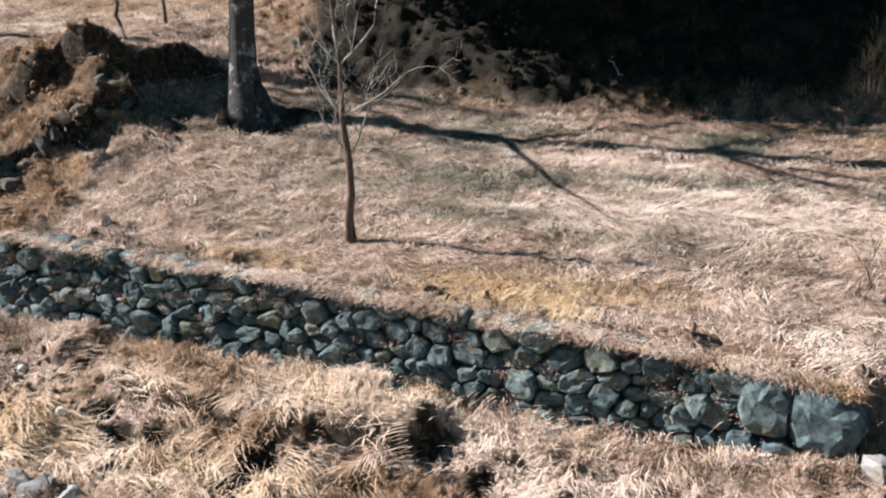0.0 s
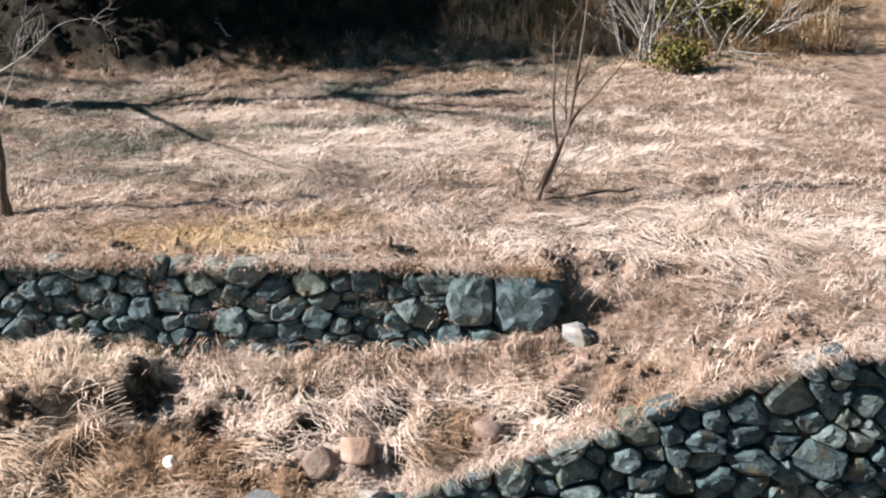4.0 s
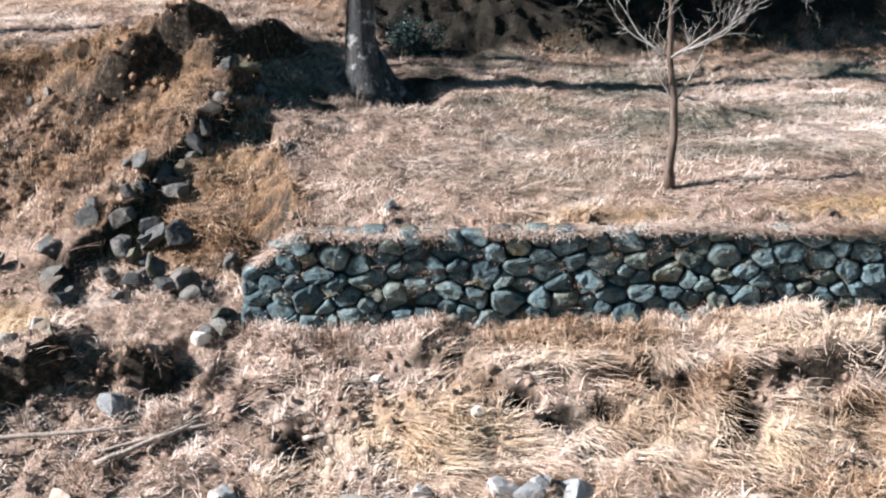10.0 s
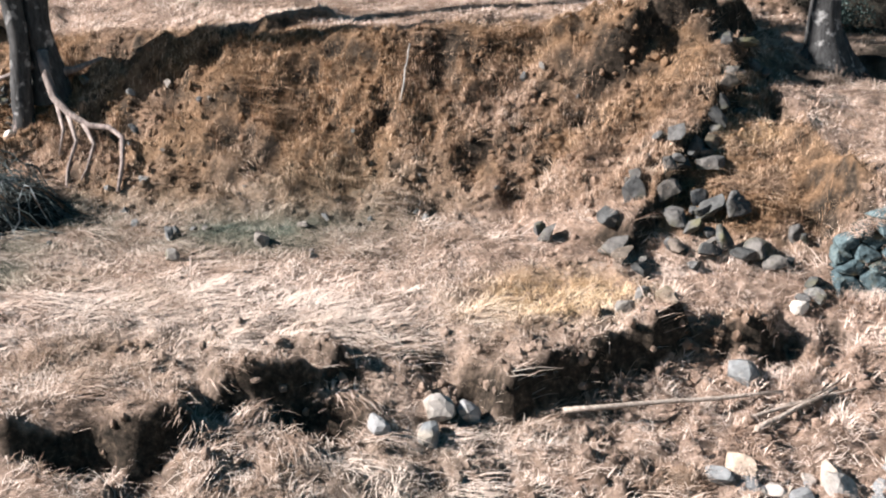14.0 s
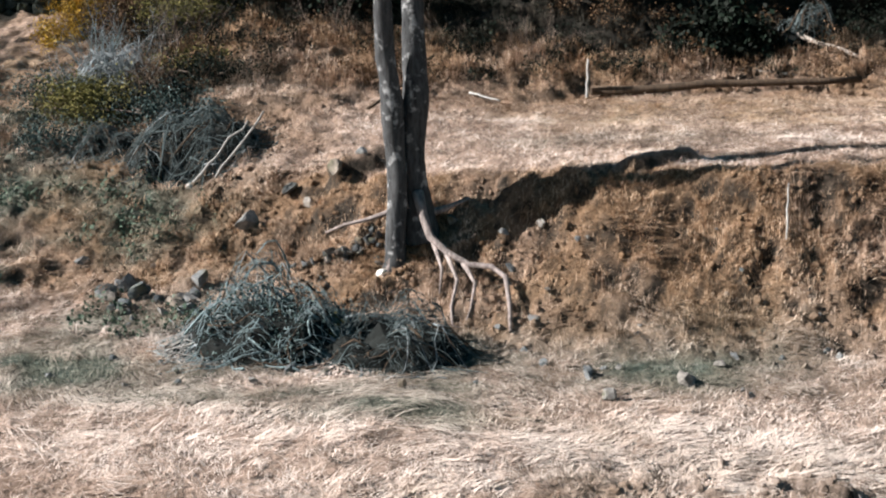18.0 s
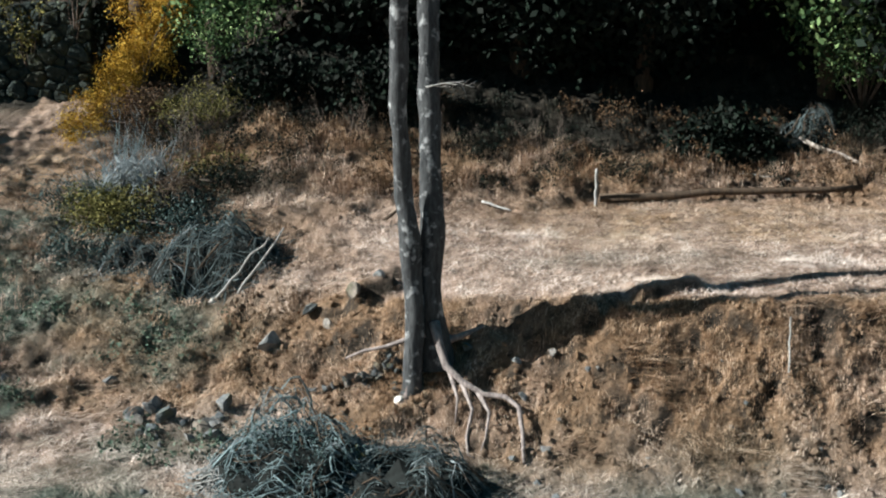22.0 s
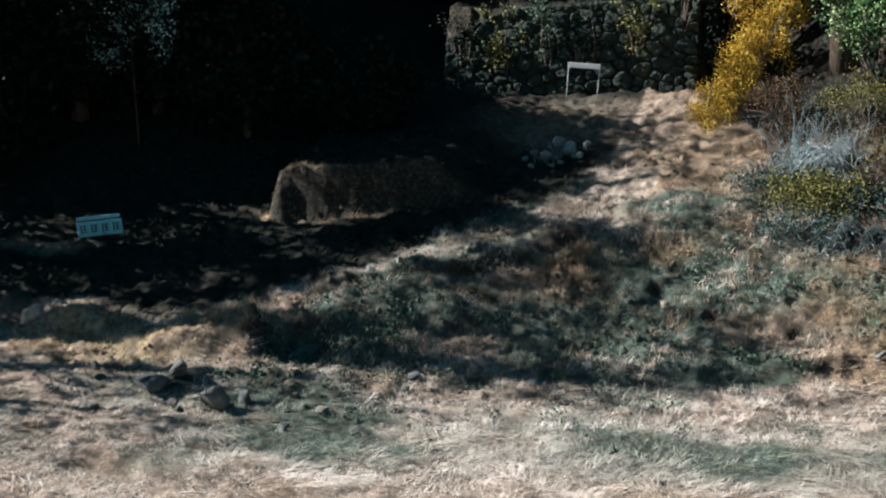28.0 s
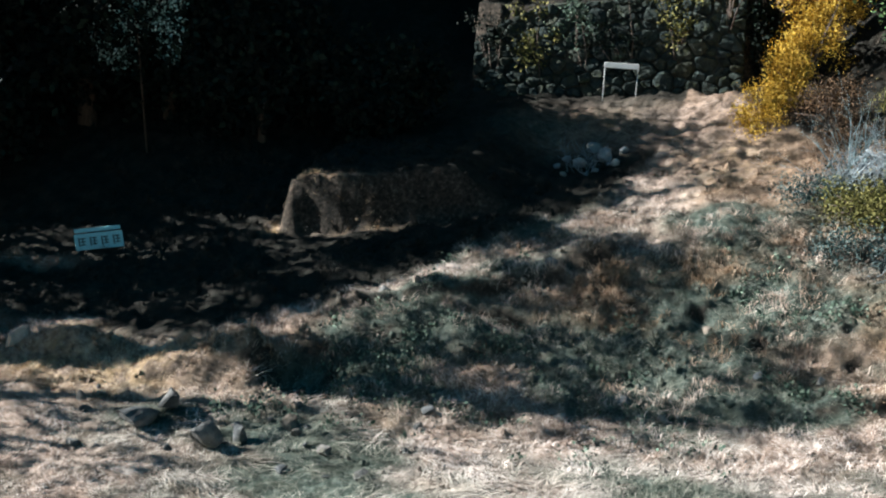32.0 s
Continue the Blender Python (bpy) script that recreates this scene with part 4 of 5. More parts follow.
def in_chink(p):
    for at, rad in CHINKS:
        v = Vector(p) - Vector(at)
        if v.dot(to_sun) > 3 and (v - to_sun * v.dot(to_sun)).length < rad:
            return True
    return False


def tube(bm, pts, radii, sides=7, twist=0.0):
    rings = []
    for i, (p, rad) in enumerate(zip(pts, radii)):
        d = (pts[min(i + 1, len(pts) - 1)] - pts[max(i - 1, 0)]).normalized()
        u = d.orthogonal().normalized() if abs(d.z) > 0.95 else d.cross(Vector((0, 0, 1))).normalized()
        v = d.cross(u)
        rings.append([bm.verts.new(p + (u * math.cos(2 * math.pi * k / sides + twist) + v * math.sin(2 * math.pi * k / sides + twist)) * rad) for k in range(sides)])
    for a, b in zip(rings, rings[1:]):
        for k in range(sides):
            f = bm.faces.new((a[k], a[(k + 1) % sides], b[(k + 1) % sides], b[k]))
            f.smooth = True
    if sides > 2:
        bm.faces.new(rings[0][::-1])
        bm.faces.new(rings[-1])


def wander(start, direction, length, n, bend, r, lift=0.0):
    pts, d = [Vector(start)], Vector(direction).normalized()
    for _ in range(n):
        d = (d + Vector((r.gauss(0, bend), r.gauss(0, bend), r.gauss(0, bend) + lift))).normalized()
        pts.append(pts[-1] + d * (length / n))
    return pts


def grow(bm, start, direction, length, rad, depth, r, sides=5, spread=0.75, lift=0.06, kids=(3, 4)):
    """A branch with side twigs, down to the finest."""
    pts = wander(start, direction, length, 5, 0.13, r, lift)
    tube(bm, pts, [rad * (1 - 0.75 * i / 5) for i in range(6)], sides)
    if depth == 0:
        return
    for _ in range(r.randint(*kids)):
        i = r.randint(1, 5)
        d = (pts[i] - pts[i - 1]).normalized()
        side = Vector((r.gauss(0, 1), r.gauss(0, 1), r.gauss(0, 1)))
        side = (side - d * side.dot(d)).normalized()
        grow(bm, pts[i], d + side * spread * r.uniform(0.7, 1.4), length * r.uniform(0.4, 0.65), max(rad * (1 - 0.75 * i / 5) * 0.6, 0.0045), depth - 1, r, max(3, sides - 1), spread, lift, kids)


def bare_tree(name, at, trunk_pts, radii, branches, mat, label, seed, twig=M_TWIG, depth=2, kids=(3, 4)):
    """Trunk along given places from its foot; branches: (index on the trunk, direction, length, radius)."""
    r = random.Random(seed)
    root = thing(name, at, label, "tree")
    bm = bmesh.new()
    pts = [Vector(p) for p in trunk_pts]
    tube(bm, pts, radii, 9)
    part("trunk", bm, mat, root)
    for i, d, length, rad in branches:
        bm = bmesh.new()
        grow(bm, pts[i], d, length, rad * 1.15, depth, r, kids=kids)
        part("branch", bm, twig, root)
    return root


def leaf_mesh(name, centres, spread, per, size, r, flat=0.6):
    c = np.repeat(np.asarray(centres, float), per, 0)
    n = len(c)
    off = r.normal(0, 1, (n, 3)) * spread
    p = c + off
    u = r.normal(0, 1, (n, 3))
    u /= np.linalg.norm(u, axis=1)[:, None]
    w = np.cross(u, r.normal(0, 1, (n, 3)))
    w /= np.linalg.norm(w, axis=1)[:, None]
    s = size * r.uniform(0.6, 1.4, (n, 1))
    V = np.stack([p - u * s, p + w * s * flat, p + u * s, p - w * s * flat], 1).reshape(-1, 3)
    F = np.arange(n)[:, None] * 4 + [0, 1, 2, 3]
    return np_mesh(name, V, F)


def forest_tree(at, height, radius, seed, label, crown_from=0.35, per=90, clumps=60, leaf=0.16, mat=M_LEAF, lean=(0, 0)):
    """A broad evergreen: tapered trunk, limbs that reach into the crown, and a crown of leafy clumps with gaps."""
    r = random.Random(seed)
    q = np.random.default_rng(seed)
    root = thing("evergreen_tree", at, label, "tree", "evergreen trees at the wood's edge")
    bm = bmesh.new()
    pts = wander((0, 0, -0.3), (r.gauss(0, .06) + lean[0] / height, r.gauss(0, .06) + lean[1] / height, 1), height * 0.8, 6, 0.05, r)
    tube(bm, pts, [0.26 * (1 - 0.8 * i / 6) * height / 9 + 0.03 for i in range(7)], 8)
    part("trunk", bm, M_DARKWOOD, root)
    cs = []
    while len(cs) < clumps:
        v = q.normal(0, 1, 3)
        v = v / np.linalg.norm(v) * q.uniform(0.35, 1.0) ** 0.5
        z = crown_from + (1 - crown_from) * (v[2] * 0.5 + 0.5)
        c = (v[0] * radius + lean[0], v[1] * radius + lean[1], z * height)
        if in_chink(Vector(c) + Vector(at)):
            clumps -= 1
        else:
            cs.append(c)
    for _ in range(5):
        c = Vector(r.choice(cs))
        k = r.randint(2, 4)
        bm = bmesh.new()
        mid = pts[k].lerp(c, 0.5) + Vector((0, 0, 0.3))
        tube(bm, [pts[k], mid, c], [0.09, 0.06, 0.02], 5)
        part("limb", bm, M_BARK, root)
    part("crown", leaf_mesh("crown", cs, radius * 0.17, per, leaf, q), mat, root)
    return root


# slim young tree on the terrace
TZ = gz(-8.98, 15.98)
bare_tree("slim_bare_tree", (-8.98, 15.98, TZ), [(0, 0, -.1), (-.05, 0, .35), (0, 0, .8), (-.03, 0, 1.35), (-.14, 0, 2.0), (-.16, 0, 2.8), (-.3, 0, 3.8), (-.5, .1, 5.0)],
          [.10, .075, .062, .055, .045, .036, .025, .01],
          [(3, (.8, .1, .8), 1.2, .017), (3, (-.6, -.2, .9), 1.2, .016), (4, (-1, .2, .5), 1.5, .016), (4, (1, .2, .45), 1.5, .016), (4, (.3, -.8, .6), 1.2, .014), (5, (.9, -.1, .7), 1.6, .015),
           (5, (-.9, 0, .6), 1.6, .015), (5, (-.5, .6, .4), 1.4, .014), (6, (.7, .2, .9), 1.5, .013), (6, (-.8, .1, .6), 1.5, .013)], M_THINBARK, "slim leafless tree with pale twigs on the grass terrace", 5, M_TWIG, 3, (3, 4))
# shrubby tree near the terrace's end
SZ = gz(-1.05, 16.6)
bare_tree("leaning_bare_tree", (-1.05, 16.6, SZ), [(0, 0, -.1), (.12, 0, .3), (.3, 0, .75), (.42, 0, 1.1), (.52, .05, 1.7), (.62, .1, 2.6), (.7, .1, 3.6)],
          [.07, .052, .042, .035, .028, .02, .01],
          [(2, (-.3, 0, 1), 1.9, .026), (3, (.6, 0, .9), 1.6, .022), (3, (.2, .3, 1), 1.5, .018), (4, (.6, .1, .8), 1.2, .015), (5, (.5, 0, .8), 1.2, .013)],
          M_THINBARK, "small leaning leafless tree with thin upright branches", 8, M_THINBARK, 2, (2, 3))
# large tree above the slope
BZ = gz(-14.0, 20.5) - .1
BIG = bare_tree("large_tree", (-14.08, 20.65, BZ), [(.2, -.1, -.4), (.14, -.05, .15), (.05, 0, .6), (0, 0, 1.1), (.02, 0, 1.9), (.06, 0, 3.4), (.1, 0, 5.7), (.2, 0, 8)], [.62, .5, .38, .3, .26, .24, .21, .14],
          [(6, (1, -.5, .5), 4.5, .07), (6, (-.6, .6, .9), 4, .08), (6, (.6, -.9, .6), 4, .06), (6, (-.4, .7, 1), 4, .07), (5, (.3, -1, .5), 4, .05), (6, (.9, -.6, .3), 4.5, .055), (5, (.5, .8, .6), 4.5, .07)], M_BARK, "large leafless tree with pale bark and a dark flared foot", 12, M_BARK, 3, (3, 4))


for _pts, _rad in (([(.15, -.05, .75), (.45, -.2, .2), (.75, -.35, -.15), (1.0, -.45, -.4)], .2), ([(.2, 0, .8), (.5, .05, .35), (.85, .0, .0), (1.2, -.05, -.3)], .2), ([(0, -.1, .5), (.05, -.45, .05), (.15, -.75, -.35)], .18),
                   ([(-.1, 0, .5), (-.5, -.2, .3), (-.9, -.3, .25)], .14)):
    bm = bmesh.new()
    tube(bm, [Vector(p) for p in _pts], [_rad * (1 - .7 * i / (len(_pts) - 1)) for i in range(len(_pts))], 8)
    part("root", bm, M_BARK, BIG, "dark flared root")


# twin-trunked tree with exposed roots
def lumpy(bm):
    """Fluting, burls and small bends over a plain tapered trunk."""
    long = [e for e in bm.edges if abs(e.verts[0].co.z - e.verts[1].co.z) > .25]
    bmesh.ops.subdivide_edges(bm, edges=long, cuts=5, use_grid_fill=True)
    bm.normal_update()
    for v in bm.verts:
        p = v.co
        v.co = p + v.normal * (.05 * noise.noise(Vector((p.x * 4, p.y * 4, p.z * .9))) + .03 * noise.noise(Vector((p.x * 9, p.y * 9, p.z * 3))))
        v.co.x += .05 * noise.noise(Vector((0, 3, p.z * .8)))
    for f in bm.faces:
        f.smooth = True


def twin_tree():
    at = Vector((-28.75, 19.55, 1.15))
    root = thing("twin_trunk_tree", at, "tall twin-trunked tree with mottled grey bark and exposed roots", "tree")
    r = random.Random(4)
    L = Vector((-.08, -.18, 0))
    bm = bmesh.new()
    tube(bm, [L + Vector(p) for p in ((-.12, 0, -.5), (-.06, 0, 0), (-.02, 0, .8), (-.03, 0, 1.6), (-.1, 0, 2.5), (-.22, -.05, 3.6), (-.28, -.22, 5), (-.25, -.42, 7), (-.2, -.6, 10), (0, -.7, 13))], [.24, .2, .18, .19, .2, .18, .165, .16, .12, .05], 12)
    lumpy(bm)
    part("trunk", bm, M_BARK, root, "slimmer trunk, lighter on its sunny side")
    bm = bmesh.new()
    tube(bm, [Vector(p) for p in ((.28, .25, .2), (.24, .2, .6), (.2, .15, 1.2), (.18, .12, 2), (.2, .1, 2.8), (.17, .22, 4), (.16, .42, 5.5), (.12, .6, 7.5), (.2, .8, 10.5), (.3, .9, 13.5))], [.42, .32, .25, .23, .225, .215, .21, .19, .14, .05], 12)
    lumpy(bm)
    part("trunk", bm, M_BARK, root, "thicker trunk, in shade")
    for pts, rad in (([(.25, -.05, 1.15), (.36, -.25, .75), (.5, -.38, .38), (.8, -.6, .15), (1.2, -.75, -.05), (1.6, -.88, -.05), (1.86, -1.0, -.2), (1.93, -1.4, -.6), (1.94, -1.85, -.97)], .125),
                     ([(1.1, -.72, -.02), (1.32, -.92, -.35), (1.25, -1.25, -.75), (1.14, -1.5, -1.02)], .06), ([(.8, -.6, .1), (1.0, -.9, -.3), (.9, -1.22, -.72), (.92, -1.45, -1.0), (1.05, -1.6, -1.1)], .055),
                     ([(.1, 0, .9), (-.3, .2, .72), (-.7, .18, .58), (-1.15, .3, .45), (-1.5, .3, .3)], .085), ([(-.15, -.2, .2), (-.28, -.35, -.3), (-.5, -.5, -.62)], .1),
                     ([(.3, .1, .7), (.7, .3, .75), (1.2, .4, .95)], .12), ([(.55, -.4, .3), (.72, -.7, -.15), (.68, -.95, -.55)], .06)):
        bm = bmesh.new()
        P = [Vector((p[0], p[1], max(p[2], gz(at.x + p[0], at.y + p[1]) - at.z + .03)) if i > 1 else p) for i, p in enumerate(pts)]
        tube(bm, P, [rad * (1 - .75 * (i / (len(P) - 1)) ** .6) * r.uniform(.85, 1.15) for i in range(len(P))], 7)
        part("root", bm, M_ROOT, root, "pale exposed root")
    for h, d, ln, rad in ((5.6, (.7, -.1, .25), .8, .018), (9, (1, .2, .6), 4, .09), (10, (-1, .3, .7), 3.5, .08), (11, (.3, -1, .7), 3.5, .08), (11, (.2, 1, .8), 3.5, .08)):
        bm = bmesh.new()
        grow(bm, (.1, .1, h), d, ln, rad, 2, r)
        part("branch", bm, M_TWIG, root)


twin_tree()

# woods along the back and to the west: (x, y, height, radius, share of the trunk below the crown, leaf size)
WOOD = [(-34.5, 34.2, 8.0, 2.8, .15, .10), (-30.3, 33.9, 9, 3.2, .03, .13), (-26.5, 33.0, 9, 3.2, .03, .13), (-23, 32.4, 9, 3.0, .03, .13), (-18.0, 31.6, 8.5, 2.5, .16, .10), (-28, 38, 11, 4, .05, .18),
        (-22.5, 37, 11, 4, .05, .18), (-17.5, 37, 11, 4, .05, .18), (-32.5, 39, 11, 4, .05, .18), (-15.0, 27.0, 6.8, 3.2, .3, .13), (-12.4, 27.3, 6.5, 3.4, .25, .13), (-9.3, 28.2, 4.4, 2.6, .2, .13), (-12, 32, 12, 4, .1, .18),
        (-6, 34, 12, 4, .1, .18), (-54, 30.6, 4.5, 2.3, .05, .12), (-57.5, 31.2, 7, 3.2, .05, .12), (-50.5, 31.5, 3.0, 1.8, .0, .1), (-13.4, 29, 9, 3.4, .1, .13),
        (-10.8, 26.5, 3.6, 1.7, .0, .09), (-8.2, 26.7, 3.4, 1.7, .0, .09), (-5.9, 27.6, 2.6, 1.4, .0, .09), (-64.5, 20.4, 11.5, 2.4, .02, .14), (-64.8, 24.9, 14.5, 2.7, .03, .14), (-61.2, 27.2, 8, 2.6, .03, .13)]
WOOD += [(-60, 30.5, 10, 3.8, .1, .14), (-52, 43.5, 12, 4.2, .05, .18), (-59, 41.5, 12, 4.2, .05, .18), (-64, 35, 8, 3.6, .05, .18), (-66, 29.5, 11, 4.2, .05, .16), (-71, 33, 12, 4.4, .05, .18), (-63, 42, 13, 4.6, .05, .2),
         (-70, 40, 13, 4.6, .05, .2), (-76, 36, 13, 4.6, .05, .2), (-47, 45, 13, 4.6, .05, .2)]
TALL = [(-35.6, 35.0, 17, 4.4, .46), (-39.1, 38.3, 17, 4.6, .5), (-43.5, 41.5, 17, 4.8, .42), (-48, 41, 16, 4.6, .35), (-36, 43, 17, 4.6, .4), (-66.5, 27.5, 13, 3.6, .3), (-66.5, 21.9, 16.5, 2.2, .66)]
SPARSE = [(-60.5, 17.8, 15, 2.1, .6), (-63, 17.6, 17, 2.2, .58), (-66.5, 18.0, 18, 2.0, .6), (-63, 30.6, 19, 2.6, .5), (-62.5, 22.0, 17, 2.3, .5), (-65, 25.3, 20, 2.6, .5), (-65.5, 27.8, 20, 2.5, .5)]
OPEN = [(-66, 15.6, 15, 2.2, .5), (-62.5, 14.2, 9, 2.0, .5)]
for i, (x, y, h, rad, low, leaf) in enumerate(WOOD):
    forest_tree((x, y, gz(x, y)), h, rad, 500 + i, "evergreen tree with dense glossy leaves down to the ground, light and shade in their colour", low, 110, int(11 * rad * rad) + 10, leaf, M_LIT if i in (0, 4) else M_LEAF, (0, -.8) if i in (9, 10, 11) else (0, 0))
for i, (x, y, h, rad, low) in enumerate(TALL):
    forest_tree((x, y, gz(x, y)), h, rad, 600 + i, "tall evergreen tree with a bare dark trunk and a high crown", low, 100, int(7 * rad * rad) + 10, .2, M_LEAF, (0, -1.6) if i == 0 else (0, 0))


for i, (x, y, h, rad, low) in enumerate(SPARSE):
    forest_tree((x, y, gz(x, y)), h, rad, 650 + i, "slender evergreen tree with a thin, open crown", low, 14 if i < 3 else 22, 30, .15)


for i, (x, y, h, rad, low) in enumerate(OPEN):
    forest_tree((x, y, gz(x, y)), h, rad, 670 + i, "slender tree with a thin and nearly bare crown", low, 14, 28, .15)


# ---- loose rocks ----
def rock(x, y, size, seed, label="angular grey rock lying in the dry grass", shapes=ROCK_SHAPES, group="loose rocks", sink=0.25, stretch=(1, 1, 1), category="rock"):
    r = random.Random(seed)
    ob = new("rock", r.choice(shapes))
    sx, sy, sz = size * r.uniform(.95, 1.3) * stretch[0], size * r.uniform(.85, 1.15) * stretch[1], size * r.uniform(.75, 1.05) * stretch[2]
    ob.scale = (sx, sy, sz)
    ob.rotation_euler = (r.gauss(0, .3), r.gauss(0, .3), r.uniform(0, 6.28))
    ob.location = (x, y, gz(x, y) + sz * (0.5 - sink))
    return tagged(ob, label, category, group)


ROW = [(-18.15, 16.2, .5), (-17.6, 16.2, .5), (-17.53, 16.5, .42), (-17.04, 16.9, .45), (-16.81, 16.7, .5), (-17.1, 16.1, .42), (-16.96, 15.8, .52), (-17.49, 15.75, .5), (-17.58, 15.2, .42), (-17.14, 15.0, .4), (-16.88, 15.15, .4),
       (-16.41, 15.0, .55), (-16.19, 14.6, .36), (-18.51, 15.3, .5), (-18.66, 15.6, .4), (-18.11, 14.8, .4), (-16.62, 17.5, .45), (-16.4, 17.9, .42), (-16.3, 18.2, .42), (-16.05, 18.6, .45), (-15.9, 18.95, .5), (-15.55, 18.95, .3),
       (-19.51, 15.8, .36), (-17.4, 16.85, .4), (-16.62, 15.65, .52), (-15.7, 14.25, .4), (-15.76, 15.35, .3), (-17.25, 15.5, .4), (-16.75, 17.15, .4)]
for i, (x, y, s) in enumerate(ROW + [(x + .22 * math.sin(7 * y), y + .2 * math.cos(9 * x), s * .72) for x, y, s in ROW]):
    rock(x, y, s * 1.15, 40 + i, "angular dark rock in a tumbled row of stones", group="tumbled stones", sink=.18)
SINGLE = [(-18.0, 13.45, .45), (-18.5, 13.5, .36), (-18.2, 13.9, .3), (-15.66, 14.07, .42), (-31.9, 20.95, .72), (-30.2, 21.3, .55), (-31.2, 21.55, .4), (-30.7, 21.1, .36), (-29.7, 21.6, .4), (-33.7, 19.35, .5), (-34.5, 19.55, .5),
          (-34.1, 19.7, .4), (-44.75, 18.45, .42), (-49.8, 16.4, 1.0), (-49.55, 17.15, .75), (-48.1, 16.0, .8), (-47.7, 16.35, .6), (-47.05, 17.2, .5), (-45.2, 17.6, .5), (-24.1, 16.0, .42),
          (-25.3, 15.3, .3), (-25.6, 16.2, .3), (-13.3, 15.3, .32)]
for i, (x, y, s) in enumerate(SINGLE):
    rock(x, y, s, 790 + i, shapes=ROCK_SHAPES if x < -43 else GREY_SHAPES)
for i, (x, y, s) in enumerate([(-42.3, 19.2, .3), (-41.2, 20.1, .35), (-40.3, 19.4, .3), (-38.7, 20.8, .35), (-37.5, 21.0, .3), (-46.9, 21.9, .45), (-46.2, 22.2, .4), (-43.4, 23.6, .35), (-45.6, 19.6, .3), (-36.4, 18.9, .3), (-35.2, 20.6, .35), (-39.8, 22.2, .35)]):
    rock(x, y, s, 140 + i, "grey rock half sunk in the weedy slope", GREY_SHAPES, "slope rocks", sink=.4)
r_ = random.Random(31)
for i in range(90):
    x, y = r_.uniform(-34.5, -17.5), r_.uniform(15.4, 20.5)
    if y < float(np.interp(x, (-34, -29, -20), (21, 20.2, 19.2))):
        rock(x, y, r_.choice((.12, .15, .18, .22, .26)), 200 + i, "small grey stone on the stubbly bank", GREY_SHAPES, "bank stones", sink=.35)
for i, (x, y, s) in enumerate([(-21.27, 11.5, .38), (-21.12, 11.95, .46), (-20.76, 12.05, .4), (-21.9, 11.5, .34), (-16.97, 12.8, .42), (-.63, 13.34, .36), (-54.6, 19.2, .6)]):
    rock(x, y, s, 320 + i, "grey rounded boulder in the straw", SLAB_SHAPES, "grey boulders")
for i, (x, y, s) in enumerate([(-15.96, 13.95, .26), (-13.39, 13.14, .16), (-29.15, 19.2, .24), (-33.6, 23.0, .2), (-33.5, 22.75, .18), (-12.0, 12.45, .2), (-5.75, 12.2, .2)]):
    rock(x, y, s, 340 + i, "small pale white rock in the grass", PALE_SHAPES, "pale rocks", .2)
for i, (x, y, s) in enumerate([(-44.2, 30.4, .7), (-43.6, 30.9, .9), (-44.0, 31.3, .8), (-44.7, 31.0, .5), (-43.2, 30.3, .45), (-43.7, 30.1, .4), (-44.6, 30.1, .35), (-43.1, 31.2, .5), (-44.9, 30.6, .45), (-43.9, 29.8, .35), (-43.4, 30.6, .4)]):
    rock(x, y, s * .5, 370 + i, "pale grey-blue boulder in a heap beside the path", SLAB_SHAPES, "boulder heap", .05)
rock(-3.4, 12.15, .42, 351, "upright reddish boulder in the straw", RED_SHAPES, "reddish boulders", .1, (1, 1, 1.3))
rock(-3.85, 12.1, .42, 352, "reddish boulder sunk in the grass", RED_SHAPES, "reddish boulders", .3)
rock(-1.75, 12.3, .5, 353, "reddish boulder on the lower wall", RED_SHAPES, "reddish boulders", .4)
for i, (x, y, s) in enumerate([(-4.5, 11.46, .55), (-3.65, 11.45, .55), (-5.35, 11.35, .25), (-3.2, 11.75, .5)]):
    rock(x, y, s, 360 + i, "flat grey slab of stone lying on the ground", SLAB_SHAPES, "stone slabs", .3, (1, 1, .6))
for i in range(60):
    x, y = r_.uniform(-17.6, -10.5), 11.3 - abs(r_.gauss(0, .5))
    rock(x, y, r_.choice((.2, .28, .36, .44)), 400 + i, "pale grey boulder half sunk at the foot of the bank", COBBLE_SHAPES, "river boulders", .42, (1, 1, .75), "boulder")
# small masonry under the roots of the twin tree
for i in range(34):
    x = r_.uniform(-31.0, -29.0)
    rock(x, 19.75 + r_.uniform(-.05, .12), r_.choice((.16, .2, .26)), 480 + i, "mossy dark stone packed under the tree's roots", group="packed stones", sink=r_.uniform(-.9, .2))


# ---- clods of earth and stubble ----
def clods(name, x, y, size, label):
    bm = bmesh.new()
    bmesh.ops.create_icosphere(bm, subdivisions=1, radius=1)
    base = np.array([v.co for v in bm.verts])
    tri = np.array([[v.index for v in f.verts] for f in bm.faces])
    bm.free()
    n = len(x)
    s = size * rng.uniform(.5, 1.5, (n, 1, 1)) * rng.uniform(.6, 1.3, (n, 1, 3))
    V = base[None] * s * rng.uniform(.75, 1.2, (n, len(base), 1))
    V = V + np.stack([x, y, ground_height(x, y)], -1)[:, None] + np.array([0, 0, .25]) * s[:, :, 2:3]
    F = tri[None] + (np.arange(n) * len(base))[:, None, None]
    m = np_mesh(name, V.reshape(-1, 3), F.reshape(-1, 3))
    for nm, v in zip(MASKS, cover_masks(x, y)):
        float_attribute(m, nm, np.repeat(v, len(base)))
    return tagged(part(name, m, M_GROUND), label, "earth", kind="stuff")


